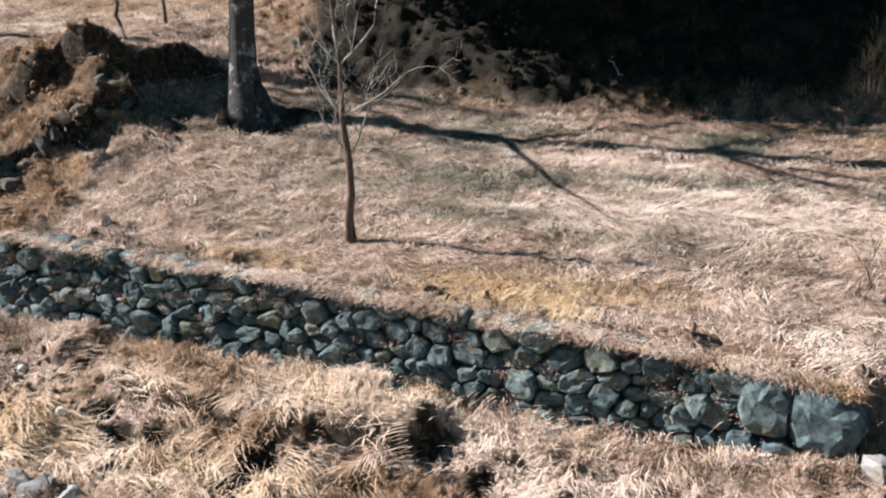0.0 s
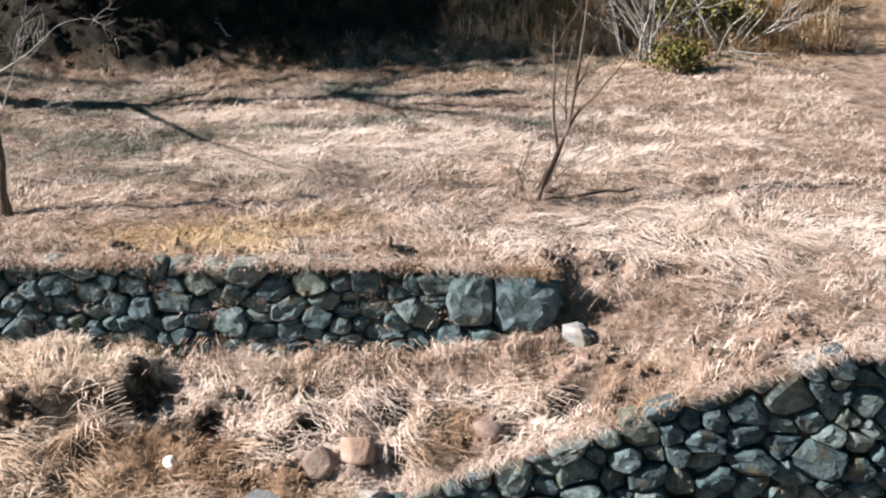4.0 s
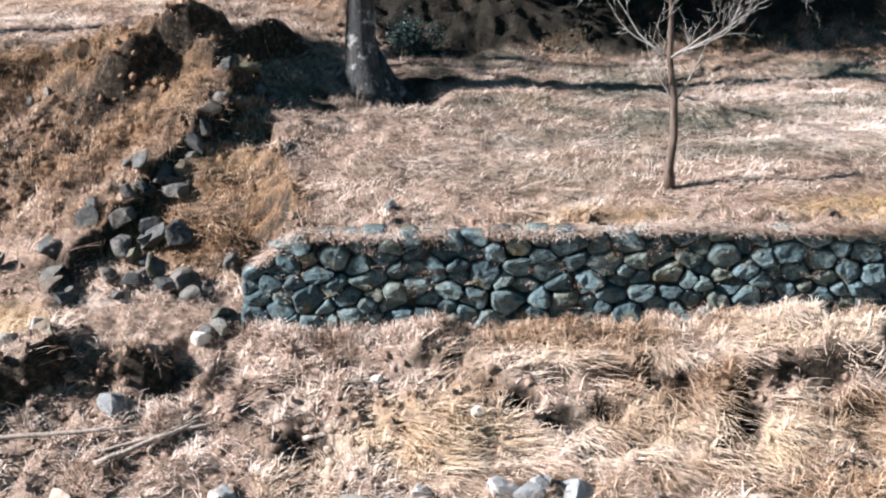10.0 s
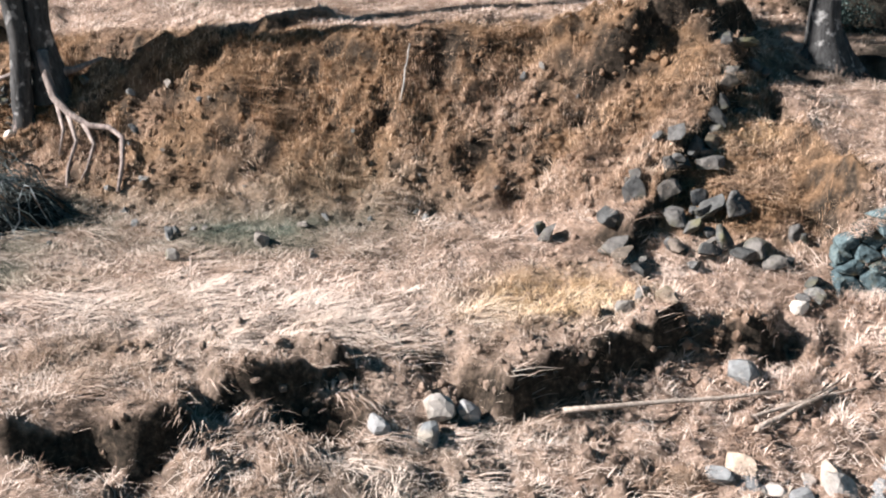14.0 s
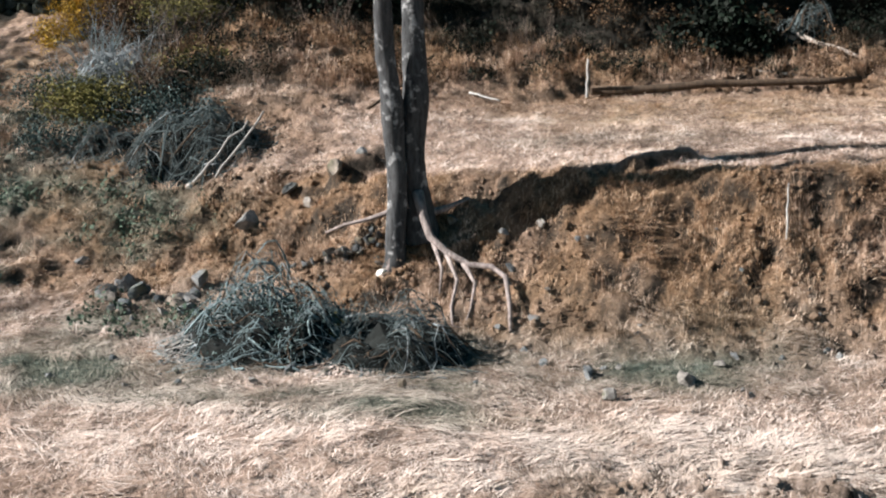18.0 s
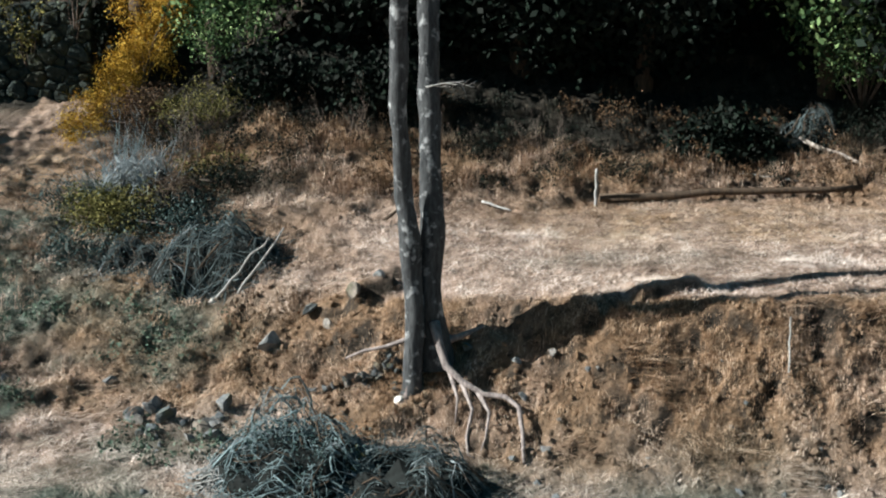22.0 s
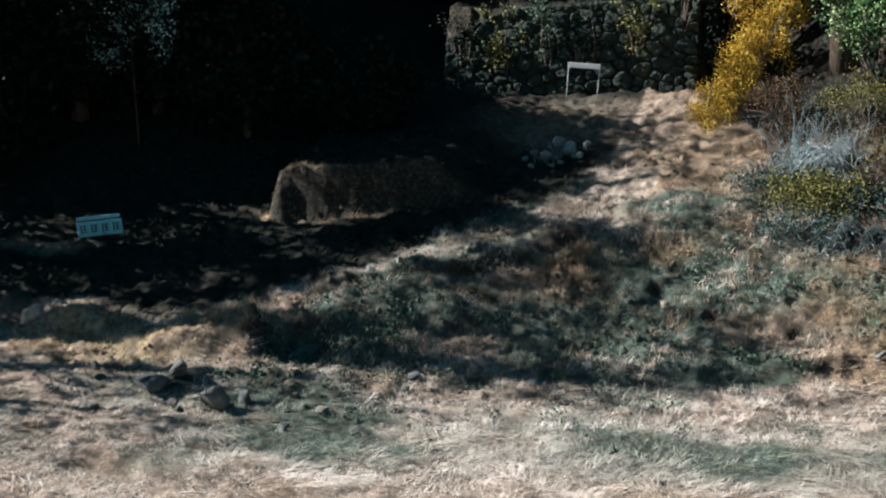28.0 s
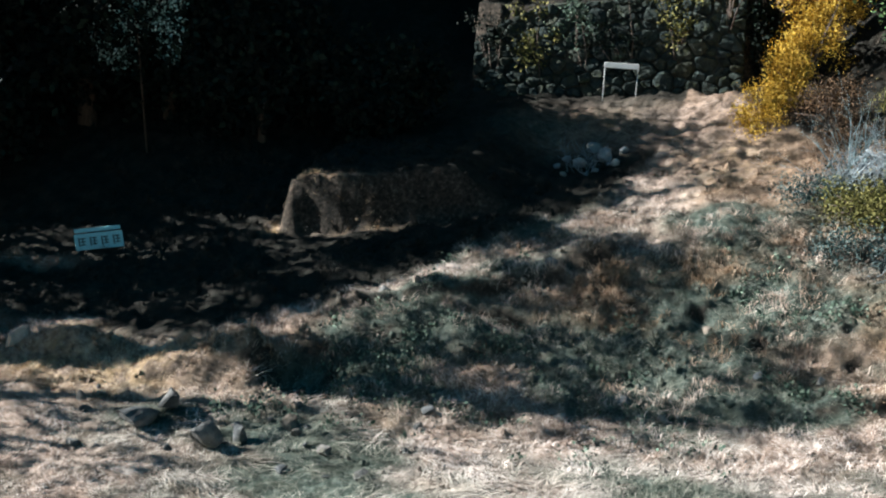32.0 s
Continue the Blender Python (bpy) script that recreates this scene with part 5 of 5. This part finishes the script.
_x, _y = scatter(46000, -57, 4, 9.8, 30)
_x, _y = keep(_x, _y, np.clip(1.5 * steepness(_x, _y) - 0.28 + 0.3 * (_y < 13.4) * (_x > -26) + .25 * (_x < -40) * (_y > 16), 0, .9) * np.clip(.6 + 1.6 * fbm(_x * .5, _y * .5, 171, 3), 0, 1))
_far = np.abs(_y - np.interp(_x, (-15.3, -9, -.7), (14.4, 14.1, 13.7))) > .5
clods("earth_clods", _x[_far], _y[_far], 0.06, "clods of earth and stubble on the banks")


# ---- brush, sticks and logs ----
def stick(name, a, b, rad, mat, label, category="stick", group="", bend=.03, sides=6, seed=1):
    r = random.Random(seed)
    a, b = Vector(a), Vector(b)
    root = new(name)
    root.empty_display_size = .1
    root.location = a
    tagged(root, label, category, group)
    n = 7
    pts = [(b - a) * (i / n) + Vector((r.gauss(0, bend), r.gauss(0, bend), r.gauss(0, bend * .5))) * (0 < i < n) for i in range(n + 1)]
    bm = bmesh.new()
    tube(bm, pts, [rad * (1 - .35 * i / n) for i in range(n + 1)], sides)
    part("shaft", bm, mat, root)
    return root


def on(x, y, h=0.0):
    return (x, y, gz(x, y) + h)


stick("plank", on(-19.49, 12.1, .12), on(-16.5, 12.5, .12), .04, M_WOOD, "long weathered pole lying along the foot of the bank", "pole", "poles on the ground", .01, seed=3)
stick("pole", on(-16.99, 11.85, .1), on(-15.75, 12.6, .2), .04, M_WOOD, "pale broken pole leaning on the pile", "pole", "poles on the ground", .01, seed=4)
stick("pole", on(-17.1, 12.1, .08), on(-15.85, 12.5, .15), .028, M_WOOD, "pale broken pole leaning on the pile", "pole", "poles on the ground", .01, seed=5)
stick("pole", on(-16.8, 12.0, .1), on(-15.6, 12.75, .18), .02, M_WOOD, "thin pale stick on the pile of poles", "pole", "poles on the ground", .01, seed=24)
stick("pole", on(-16.6, 12.35, .1), on(-15.5, 12.55, .16), .022, M_WOOD, "thin pale stick on the pile of poles", "pole", "poles on the ground", .01, seed=25)
stick("pole", on(-5.72, 11.26, .05), on(-4.9, 11.7, .08), .022, M_THINBARK, "thin dark stick lying on the bare earth", "pole", "poles on the ground", .01, seed=26)
stick("pole", on(-14.35, 12.5, .06), on(-13.4, 12.48, .06), .04, M_WOOD, "dark half-buried pole in the straw", "pole", "poles on the ground", .01, seed=6)
stick("stick", on(-21.95, 18.6, .0), on(-21.8, 19.3, .2), .02, M_TWIG, "pale bare stick leaning on the bank", bend=.008, seed=7)
stick("sapling_stake", on(-17.08, 20.7, -.1), (-17.4, 20.7, 4.6), .05, M_THINBARK, "thin bare sapling stem on the upper terrace", "sapling", "saplings", seed=8)
stick("sapling_stake", on(-17.9, 23.2, -.1), (-17.95, 23.2, 5.2), .045, M_THINBARK, "thin bare sapling stem on the upper terrace", "sapling", "saplings", seed=18)
stick("sapling_stake", on(-7.27, 24.5, -.05), (-7.5, 24.6, 3.0), .022, M_TWIG, "thin pale curved sapling against the dark wood", "sapling", "saplings", bend=.05, seed=9)
stick("fallen_log", on(-24.7, 26.9, .2), on(-18.25, 27.05, .12), .115, M_DARKWOOD, "long dark fallen log at the back of the terrace", "log", bend=.04, sides=9, seed=10)
stick("short_post", on(-24.8, 26.75, -.1), on(-24.8, 26.75, .95), .045, M_TWIG, "short grey post at the end of the fallen log", "post", bend=.008, seed=11)
stick("fallen_branch", on(-19.3, 29.2, .35), on(-18.0, 28.2, .15), .07, M_WOOD, "pale snapped branch on the back bank", "branch", seed=12)
stick("fallen_branch", on(-21.0, 28.3, .1), on(-19.6, 27.9, .1), .04, M_TWIG, "pale thin branch beside the log", "branch", seed=13)
stick("fallen_branch", on(-.95, 16.45, .06), (.45, 16.9, gz(.45, 16.9) + .12), .03, M_THINBARK, "broken dark branch at the leaning tree's foot", "branch", seed=14)
stick("fallen_branch", on(-27.6, 26.3, .1), on(-26.9, 25.8, .1), .035, M_TWIG, "short pale branch on the back bank", "branch", bend=.012, seed=15)
stick("fallen_branch", on(-29.9, 25.0, .1), on(-28.9, 26.3, .35), .04, M_DARKWOOD, "dark branch leaning on the back bank", "branch", seed=16)
stick("fallen_branch", on(-33.4, 22.7, .1), on(-32.3, 23.3, .7), .03, M_TWIG, "pale forked branch against the brush pile", "branch", seed=17)
stick("fallen_branch", on(-32.9, 22.6, .1), on(-32.0, 23.5, .85), .03, M_TWIG, "pale forked branch against the brush pile", "branch", seed=19)


def brush_pile(at, rx, ry, h, n, twigs, seed, label, mat=M_BRUSH, rad=.016, length=1.1):
    """A heap of cut branches: each larger one a part, the finest twigs one part."""
    r = random.Random(seed)
    root = thing("brush_pile", on(at[0], at[1]), label, "brush pile", "brush piles")
    lay = [r.uniform(0, 6.28) for _ in range(4)]

    def one(bm, k, ln):
        # each stick lies over the heap like a thrown branch and droops with its curve
        a = r.uniform(0, 2 * math.pi)
        q = math.sqrt(r.random()) * 1.05
        x, y = math.cos(a) * q * rx, math.sin(a) * q * ry
        d = r.choice(lay) + r.gauss(0, .9)
        up, tip = r.uniform(.35, 1.05), r.gauss(-.05, .07)
        pts = []
        for i in range(6):
            px, py = x + math.cos(d) * ln * (i / 5 - .4), y + math.sin(d) * ln * .7 * (i / 5 - .4)
            d += r.gauss(0, .2)
            e = min((px / rx) ** 2 + (py / ry) ** 2, 1.1)
            lump = .85 + .8 * noise.noise(Vector((px * 1.6 + seed, py * 1.6, 0)))
            pts.append(Vector((px, py, max(0, h * (1 - e)) * up * lump + .03 + tip * i / 5 * (tip > 0) + gz(at[0] + px, at[1] + py) - root.location.z + r.gauss(0, .03))))
        tube(bm, pts, [k * (1 - .13 * i) for i in range(6)], 4)

    for _ in range(n):
        bm = bmesh.new()
        one(bm, rad * r.uniform(.7, 1.7), length * r.uniform(.5, 1.3))
        part("branch", bm, mat if r.random() < .62 else r.choice((M_PALETWIG, M_DARKWOOD, M_DARKWOOD)), root)
    bm = bmesh.new()
    for _ in range(twigs):
        one(bm, .007, length * r.uniform(.3, .8))
    part("twig_tangle", bm, mat, root)
    if mat is M_BRUSH:
        cs = []
        for _ in range(int(26 * rx * ry) + 8):
            a, q = r.uniform(0, 6.28), math.sqrt(r.random())
            x, y = math.cos(a) * q * rx, math.sin(a) * q * ry
            cs.append((x, y, gz(at[0] + x, at[1] + y) - root.location.z + h * (1 - q * q) * .75))
        part("leaves", leaf_mesh("leaves", cs, .15, 40, .026, np.random.default_rng(seed)), M_TEAL, root, "withered grey-blue leaves")
    # an added dome, whose black stands for shade deep in the heap
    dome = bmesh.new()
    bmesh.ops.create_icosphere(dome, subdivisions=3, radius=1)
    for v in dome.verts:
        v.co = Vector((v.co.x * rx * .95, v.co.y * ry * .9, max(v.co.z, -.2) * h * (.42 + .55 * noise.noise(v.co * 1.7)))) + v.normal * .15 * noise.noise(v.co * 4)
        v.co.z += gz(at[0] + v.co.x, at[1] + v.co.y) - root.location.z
    part("packed_core", dome, M_CORE, root, "black filling that stands for the shade inside the heap")
    return root


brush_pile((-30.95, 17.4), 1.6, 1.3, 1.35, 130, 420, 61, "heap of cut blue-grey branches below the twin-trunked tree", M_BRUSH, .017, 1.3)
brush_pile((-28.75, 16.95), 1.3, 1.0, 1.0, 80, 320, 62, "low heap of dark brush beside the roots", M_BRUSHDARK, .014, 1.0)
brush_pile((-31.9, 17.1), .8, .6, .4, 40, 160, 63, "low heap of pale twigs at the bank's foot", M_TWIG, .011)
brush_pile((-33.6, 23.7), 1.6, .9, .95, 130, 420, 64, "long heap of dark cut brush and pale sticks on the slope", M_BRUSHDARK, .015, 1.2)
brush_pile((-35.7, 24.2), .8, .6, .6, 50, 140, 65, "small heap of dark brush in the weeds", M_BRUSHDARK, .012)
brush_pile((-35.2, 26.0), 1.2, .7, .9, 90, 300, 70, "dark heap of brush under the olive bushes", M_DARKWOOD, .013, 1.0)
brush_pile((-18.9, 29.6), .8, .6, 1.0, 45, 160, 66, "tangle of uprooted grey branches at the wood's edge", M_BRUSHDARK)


def shrub(at, stems, h, spread, seed, label, mat=M_TWIG, depth=2, rad=.03):
    r = random.Random(seed)
    root = thing("bare_shrub", on(*at), label, "shrub", "bare shrubs")
    for _ in range(stems):
        bm = bmesh.new()
        d = Vector((r.gauss(0, spread), r.gauss(0, spread * .7), 1))
        grow(bm, (r.gauss(0, .25), r.gauss(0, .2), -.1), d, h * r.uniform(.6, 1.1), rad * r.uniform(.6, 1.2), depth, r, 5, .6, .03, (3, 5))
        part("stem", bm, mat, root)
    return root


brush_pile((-36.4, 27.1), 1.4, .85, 1.1, 110, 320, 71, "wide heap of pale blue-grey sticks above the olive bush", M_PALETWIG, .013, 1.3)
shrub((-36.9, 27.1), 15, 1.5, .8, 171, "grey-blue leafless shrub of many upright stems", M_PALETWIG, 2, .032)
shrub((-35.8, 27.2), 13, 1.3, .9, 172, "grey-blue leafless shrub of many upright stems", M_PALETWIG, 2, .03)
shrub((-44.1, 30.3), 14, .8, .9, 173, "pale dead shrub among the boulders", M_PALETWIG, 2, .016)
shrub((-37.0, 28.6), 12, 1.5, .7, 72, "grey leafless shrub of many tangled stems", M_BRUSH, 2, .03)
shrub((-35.2, 28.8), 12, 1.4, .8, 73, "brown leafless shrub on the back bank", M_THINBARK, 2, .025)
shrub((-1.2, 17.0), 5, 1.1, .35, 74, "thin upright brown twigs growing from the grass", M_THINBARK, 1, .016)
shrub((1.6, 24.6), 12, 2.6, .5, 75, "pale leafless shrub at the back of the terrace", M_TWIG, 2, .03)
shrub((3.2, 25.5), 12, 2.8, .5, 76, "pale leafless shrub at the back of the terrace", M_TWIG, 2, .03)
shrub((-28.2, 29.4), 8, 1.2, .7, 77, "brown leafless shrub on the back bank", M_THINBARK, 2, .02)
shrub((-25.9, 28.6), 8, 1.0, .8, 78, "brown leafless shrub on the back bank", M_THINBARK, 2, .02)
shrub((-31.0, 29.0), 8, 1.1, .8, 79, "brown leafless shrub on the back bank", M_THINBARK, 2, .02)


def leafy_bush(at, centres, spread, per, leaf, mat, seed, label, name="leafy_bush", stem=M_THINBARK, every=2):
    """A low bush: a few stems from its foot into leafy clumps (centres are from its foot)."""
    r, q = random.Random(seed), np.random.default_rng(seed)
    root = thing(name, on(*at), label, "bush", "leafy bushes")
    for c in centres[::every]:
        bm = bmesh.new()
        tube(bm, [Vector((0, 0, -.1)), Vector(c) * .5 + Vector((r.gauss(0, .1), r.gauss(0, .1), .1)), Vector(c)], [.035, .025, .012], 5)
        part("stem", bm, stem, root)
    part("leaves", leaf_mesh("leaves", centres, spread, per, leaf, q), mat, root)
    return root


def cloud(n, rx, ry, rz, z, seed):
    q = np.random.default_rng(seed)
    v = q.normal(0, 1, (n, 3))
    v = v / np.linalg.norm(v, axis=1)[:, None] * q.uniform(.4, 1, (n, 1))
    return [(a * rx, b * ry, z + c * rz) for a, b, c in v]


leafy_bush((-36.1, 25.5), cloud(26, 1.0, .6, .5, .5, 1), .24, 170, .03, M_OLIVE, 81, "olive-yellow leafy bush among the cut brush")
leafy_bush((-35.0, 25.3), cloud(24, 1.2, .6, .35, .3, 11), .22, 150, .03, M_LEAF, 91, "dark green undergrowth round the cut brush")
leafy_bush((-34.6, 27.6), cloud(24, 1.2, .6, .35, .3, 12), .24, 140, .03, M_OLIVE, 92, "olive undergrowth on the back bank")
# near-black thickets added to stand for the wood's deep shade
leafy_bush((-30.6, 30.2), cloud(30, 1.7, .6, .9, .8, 13), .25, 120, .09, M_LEAF, 93, "near-black evergreen thicket added for the deep shade at the wood's edge")
leafy_bush((-21.4, 29.1), cloud(26, 1.4, .5, .8, .7, 16), .25, 120, .09, M_LEAF, 96, "near-black evergreen thicket added for the deep shade at the wood's edge")
leafy_bush((-57.0, 29.0), [(r_.gauss(.5, .75) - .04 * i, r_.gauss(0, .3), 6.8 - .22 * i + r_.gauss(0, .2)) for i in range(19) for _ in range(3)], .22, 60, .05, M_SKYLIT, 97, "drooping green branches at the wood's edge, leaves paled as if lit", "evergreen_sapling", M_DARKWOOD, 99)
leafy_bush((-34.9, 32.3), cloud(34, 1.7, .5, 1.0, 1.9, 31), .24, 80, .05, M_LIT, 101, "evergreen bush at the wood's edge, its green leaves coloured as if sunlit")
leafy_bush((-17.3, 30.6), cloud(34, 1.5, .5, 1.1, 1.7, 32), .24, 80, .05, M_LIT, 102, "evergreen bush at the wood's edge, its green leaves coloured as if sunlit")
for i in range(26):
    rock(r_.uniform(-52, -44.5), r_.uniform(15.2, 18.2), r_.choice((.18, .22, .28, .36)), 900 + i, "dark rock in the rough grass below the path", group="slope rocks", sink=.3)
leafy_bush((-33.3, 30.9), cloud(30, 1.5, .6, .8, .7, 41), .25, 120, .08, M_LEAF, 120, "near-black evergreen thicket added for the deep shade at the wood's edge")
leafy_bush((-36.9, 25.9), cloud(24, 1.0, .6, .45, .4, 42), .22, 160, .03, M_OLIVE, 121, "olive undergrowth among the brush")
leafy_bush((-34.3, 24.8), cloud(26, 1.4, .5, .35, .3, 43), .22, 150, .028, M_TEAL, 122, "dark blue-green undergrowth round the cut brush")
leafy_bush((-36.8, 24.5), cloud(26, 1.2, .5, .35, .3, 44), .22, 150, .028, M_TEAL, 123, "dark blue-green undergrowth round the cut brush")
leafy_bush((-37.9, 26.9), cloud(24, .9, .6, .4, .35, 45), .22, 150, .028, M_TEAL, 124, "dark blue-green undergrowth round the cut brush")
leafy_bush((-33.8, 26.6), cloud(22, 1.1, .5, .35, .3, 46), .22, 150, .03, M_LEAF, 125, "dark green undergrowth on the back bank")
for i in range(16):
    rock(r_.uniform(-34.3, -32.6), r_.uniform(18.7, 19.9), r_.choice((.25, .32, .4, .48)), 940 + i, "grey-blue rock in a loose heap on the slope", GREY_SHAPES, "slope rocks", sink=.2)
leafy_bush((-36.9, 30.6), cloud(30, 1.3, .7, .6, .5, 51), .2, 150, .03, M_FERN, 131, "brown and withered undergrowth below the yellow vine")
leafy_bush((-35.2, 30.6), cloud(30, 1.4, .7, .7, .6, 52), .2, 150, .03, M_OLIVE, 132, "olive undergrowth at the wood's edge")
leafy_bush((-37.6, 32.4), cloud(30, 1.2, .8, .7, .6, 53), .2, 150, .03, M_FERN, 133, "brown and withered undergrowth below the yellow vine")
leafy_bush((-13.1, 22.6), cloud(16, .7, .3, .3, .3, 54), .13, 160, .03, M_TEAL, 134, "dark low bush behind the large tree")
leafy_bush((-30.0, 17.3), cloud(8, .6, .3, .15, .2, 2), .1, 60, .05, M_OLIVE, 82, "low yellow-green weeds in front of the brush")
vine = []
for i in range(170):
    q = (i / 169) ** .8
    x, y, z = (float(np.interp(q, (0, .25, .5, .75, 1), v)) for v in ((-39.9, -39.3, -38.6, -38.0, -37.4), (32.6, 34.0, 35.4, 36.0, 36.4), (4.0, 4.8, 6.0, 7.3, 9.0)))
    wide = .25 + .45 * q
    vine.append((x + 38.6 + r_.gauss(0, wide), y - 35.2 + r_.gauss(0, .35), z - gz(-38.6, 35.2) + r_.gauss(0, .22)))
leafy_bush((-38.6, 35.2), vine, .17, 190, .03, M_YELLOW, 84, "bank of bright yellow vine leaves climbing a bare trunk", "yellow_vine", M_THINBARK, 9)
leafy_bush((-39.7, 37.2), cloud(20, .5, .4, 2.2, 2.0, 5), .25, 90, .08, M_LEAF, 85, "dark ivy hanging on the end of the stone wall")
for k in range(6):
    leafy_bush((-48.4 + 1.5 * k, 36.9), [(r_.gauss(0, .5), -.55 + r_.gauss(0, .08), r_.uniform(1.2, 3.0) - .25 * (k < 2)) for _ in range(9)], .17, 70, .05, (M_LEAF, M_OLIVE, M_WEED)[k % 3], 110 + k, "ivy hanging over the old stone wall", "ivy")
leafy_bush((2.2, 23.6), cloud(10, .6, .4, .3, .3, 6), .15, 90, .05, M_OLIVE, 86, "low olive bush at the back of the terrace")
leafy_bush((3.4, 26.0), cloud(20, 1.6, .6, .6, .6, 7), .25, 110, .06, M_OLIVE, 87, "olive thicket at the back of the terrace")


_x, _y = scatter(2600, -50, -31, 17.2, 24.5)
_b2, _d2, _w2, _g2, _p2 = cover_masks(_x, _y)
_x, _y = keep(_x, _y, np.clip(_d2 * .9 - .12, 0, 1) * np.clip(.35 + 2.2 * fbm(_x * .6, _y * .8, 191, 3), 0, 1) * (1 - _w2))
tagged(part("low_weeds", leaf_mesh("low_weeds", np.stack([_x, _y, ground_height(_x, _y) + .05], -1), .11, 34, .04, rng), M_WEED), "low grey-green weeds over the shady slope", "weeds", kind="stuff")


# dead bracken and dark undergrowth on the back bank
def clumped(n, seed):
    q = np.random.default_rng(seed)
    x, y = q.uniform(-37.5, -16.5, n), q.uniform(26.4, 31, n)
    k = (y > np.interp(x, (-38, -33, -29, -25, -16), (26.2, 25.9, 26.6, 27.4, 27.4))) & (fbm(x * .8, y * .9, seed, 3) > 0)
    return np.stack([x[k], y[k], ground_height(x[k], y[k]) + .12], -1)


tagged(part("dead_bracken", leaf_mesh("dead_bracken", clumped(420, 301), .17, 110, .03, rng), M_FERN), "clumps of dead brown bracken on the back bank", "bracken", kind="stuff")
tagged(part("dark_undergrowth", leaf_mesh("dark_undergrowth", clumped(650, 302), .17, 110, .03, rng), M_LEAF), "dark green undergrowth between the bracken", "undergrowth", kind="stuff")


# ---- notices ----
def board(bm, w, h, t=.03, z=0.0, y=0.0):
    m = Matrix.Translation((0, y, z)) @ Matrix.Diagonal((w, t, h, 1))
    bmesh.ops.create_cube(bm, size=1, matrix=m)
    bmesh.ops.bevel(bm, geom=bm.edges[:], offset=.006, segments=1, affect="EDGES")


def notice(name, at, turn, w, h, low, mat, label, tilt=0.0):
    root = thing(name, on(*at), label, "sign", "notices")
    root.rotation_euler = (0, radians(tilt), radians(turn))
    bm = bmesh.new()
    board(bm, w, h, .03, low + h / 2)
    panel = part("panel", bm, mat, root)
    for s in (-1, 1):
        bm = bmesh.new()
        tube(bm, [Vector((s * (w / 2 - .03), .035, -.3)), Vector((s * (w / 2 - .03), .035, low + h))], [.016, .016], 8)
        part("post", bm, M_METAL, root)
    return root, panel


top_board, _ = notice("notice_board", (-44.09, 36.0), 4, 1.1, .17, 5.64 - gz(-44.09, 36.0), M_BOARD, "narrow white notice board on two thin posts", 3.5)
sign, sign_panel = notice("place_name_sign", (-55.35, 23.8), 17, 1.25, .42, .05, M_SIGNBLUE, "pale blue place-name sign with four dark characters", -6)
for k in range(4):
    x = -.45 + .3 * k
    for dx, dz, w, h in ((-.06, .56, .035, .24), (.04, .65, .14, .03), (.04, .57, .14, .03), (.04, .49, .13, .03), (.04, .57, .03, .2)):
        bm = bmesh.new()
        bmesh.ops.create_cube(bm, size=1, matrix=Matrix.Translation((x + dx, -.018, dz - .30)) @ Matrix.Diagonal((w, .006, h, 1)))
        part("lettering_bar", bm, M_INK, sign_panel)
bm = bmesh.new()
board(bm, 1.2, .1, .02, .56)
part("upper_strip", bm, M_SIGNBLUE, sign, "narrow strip above the panel")
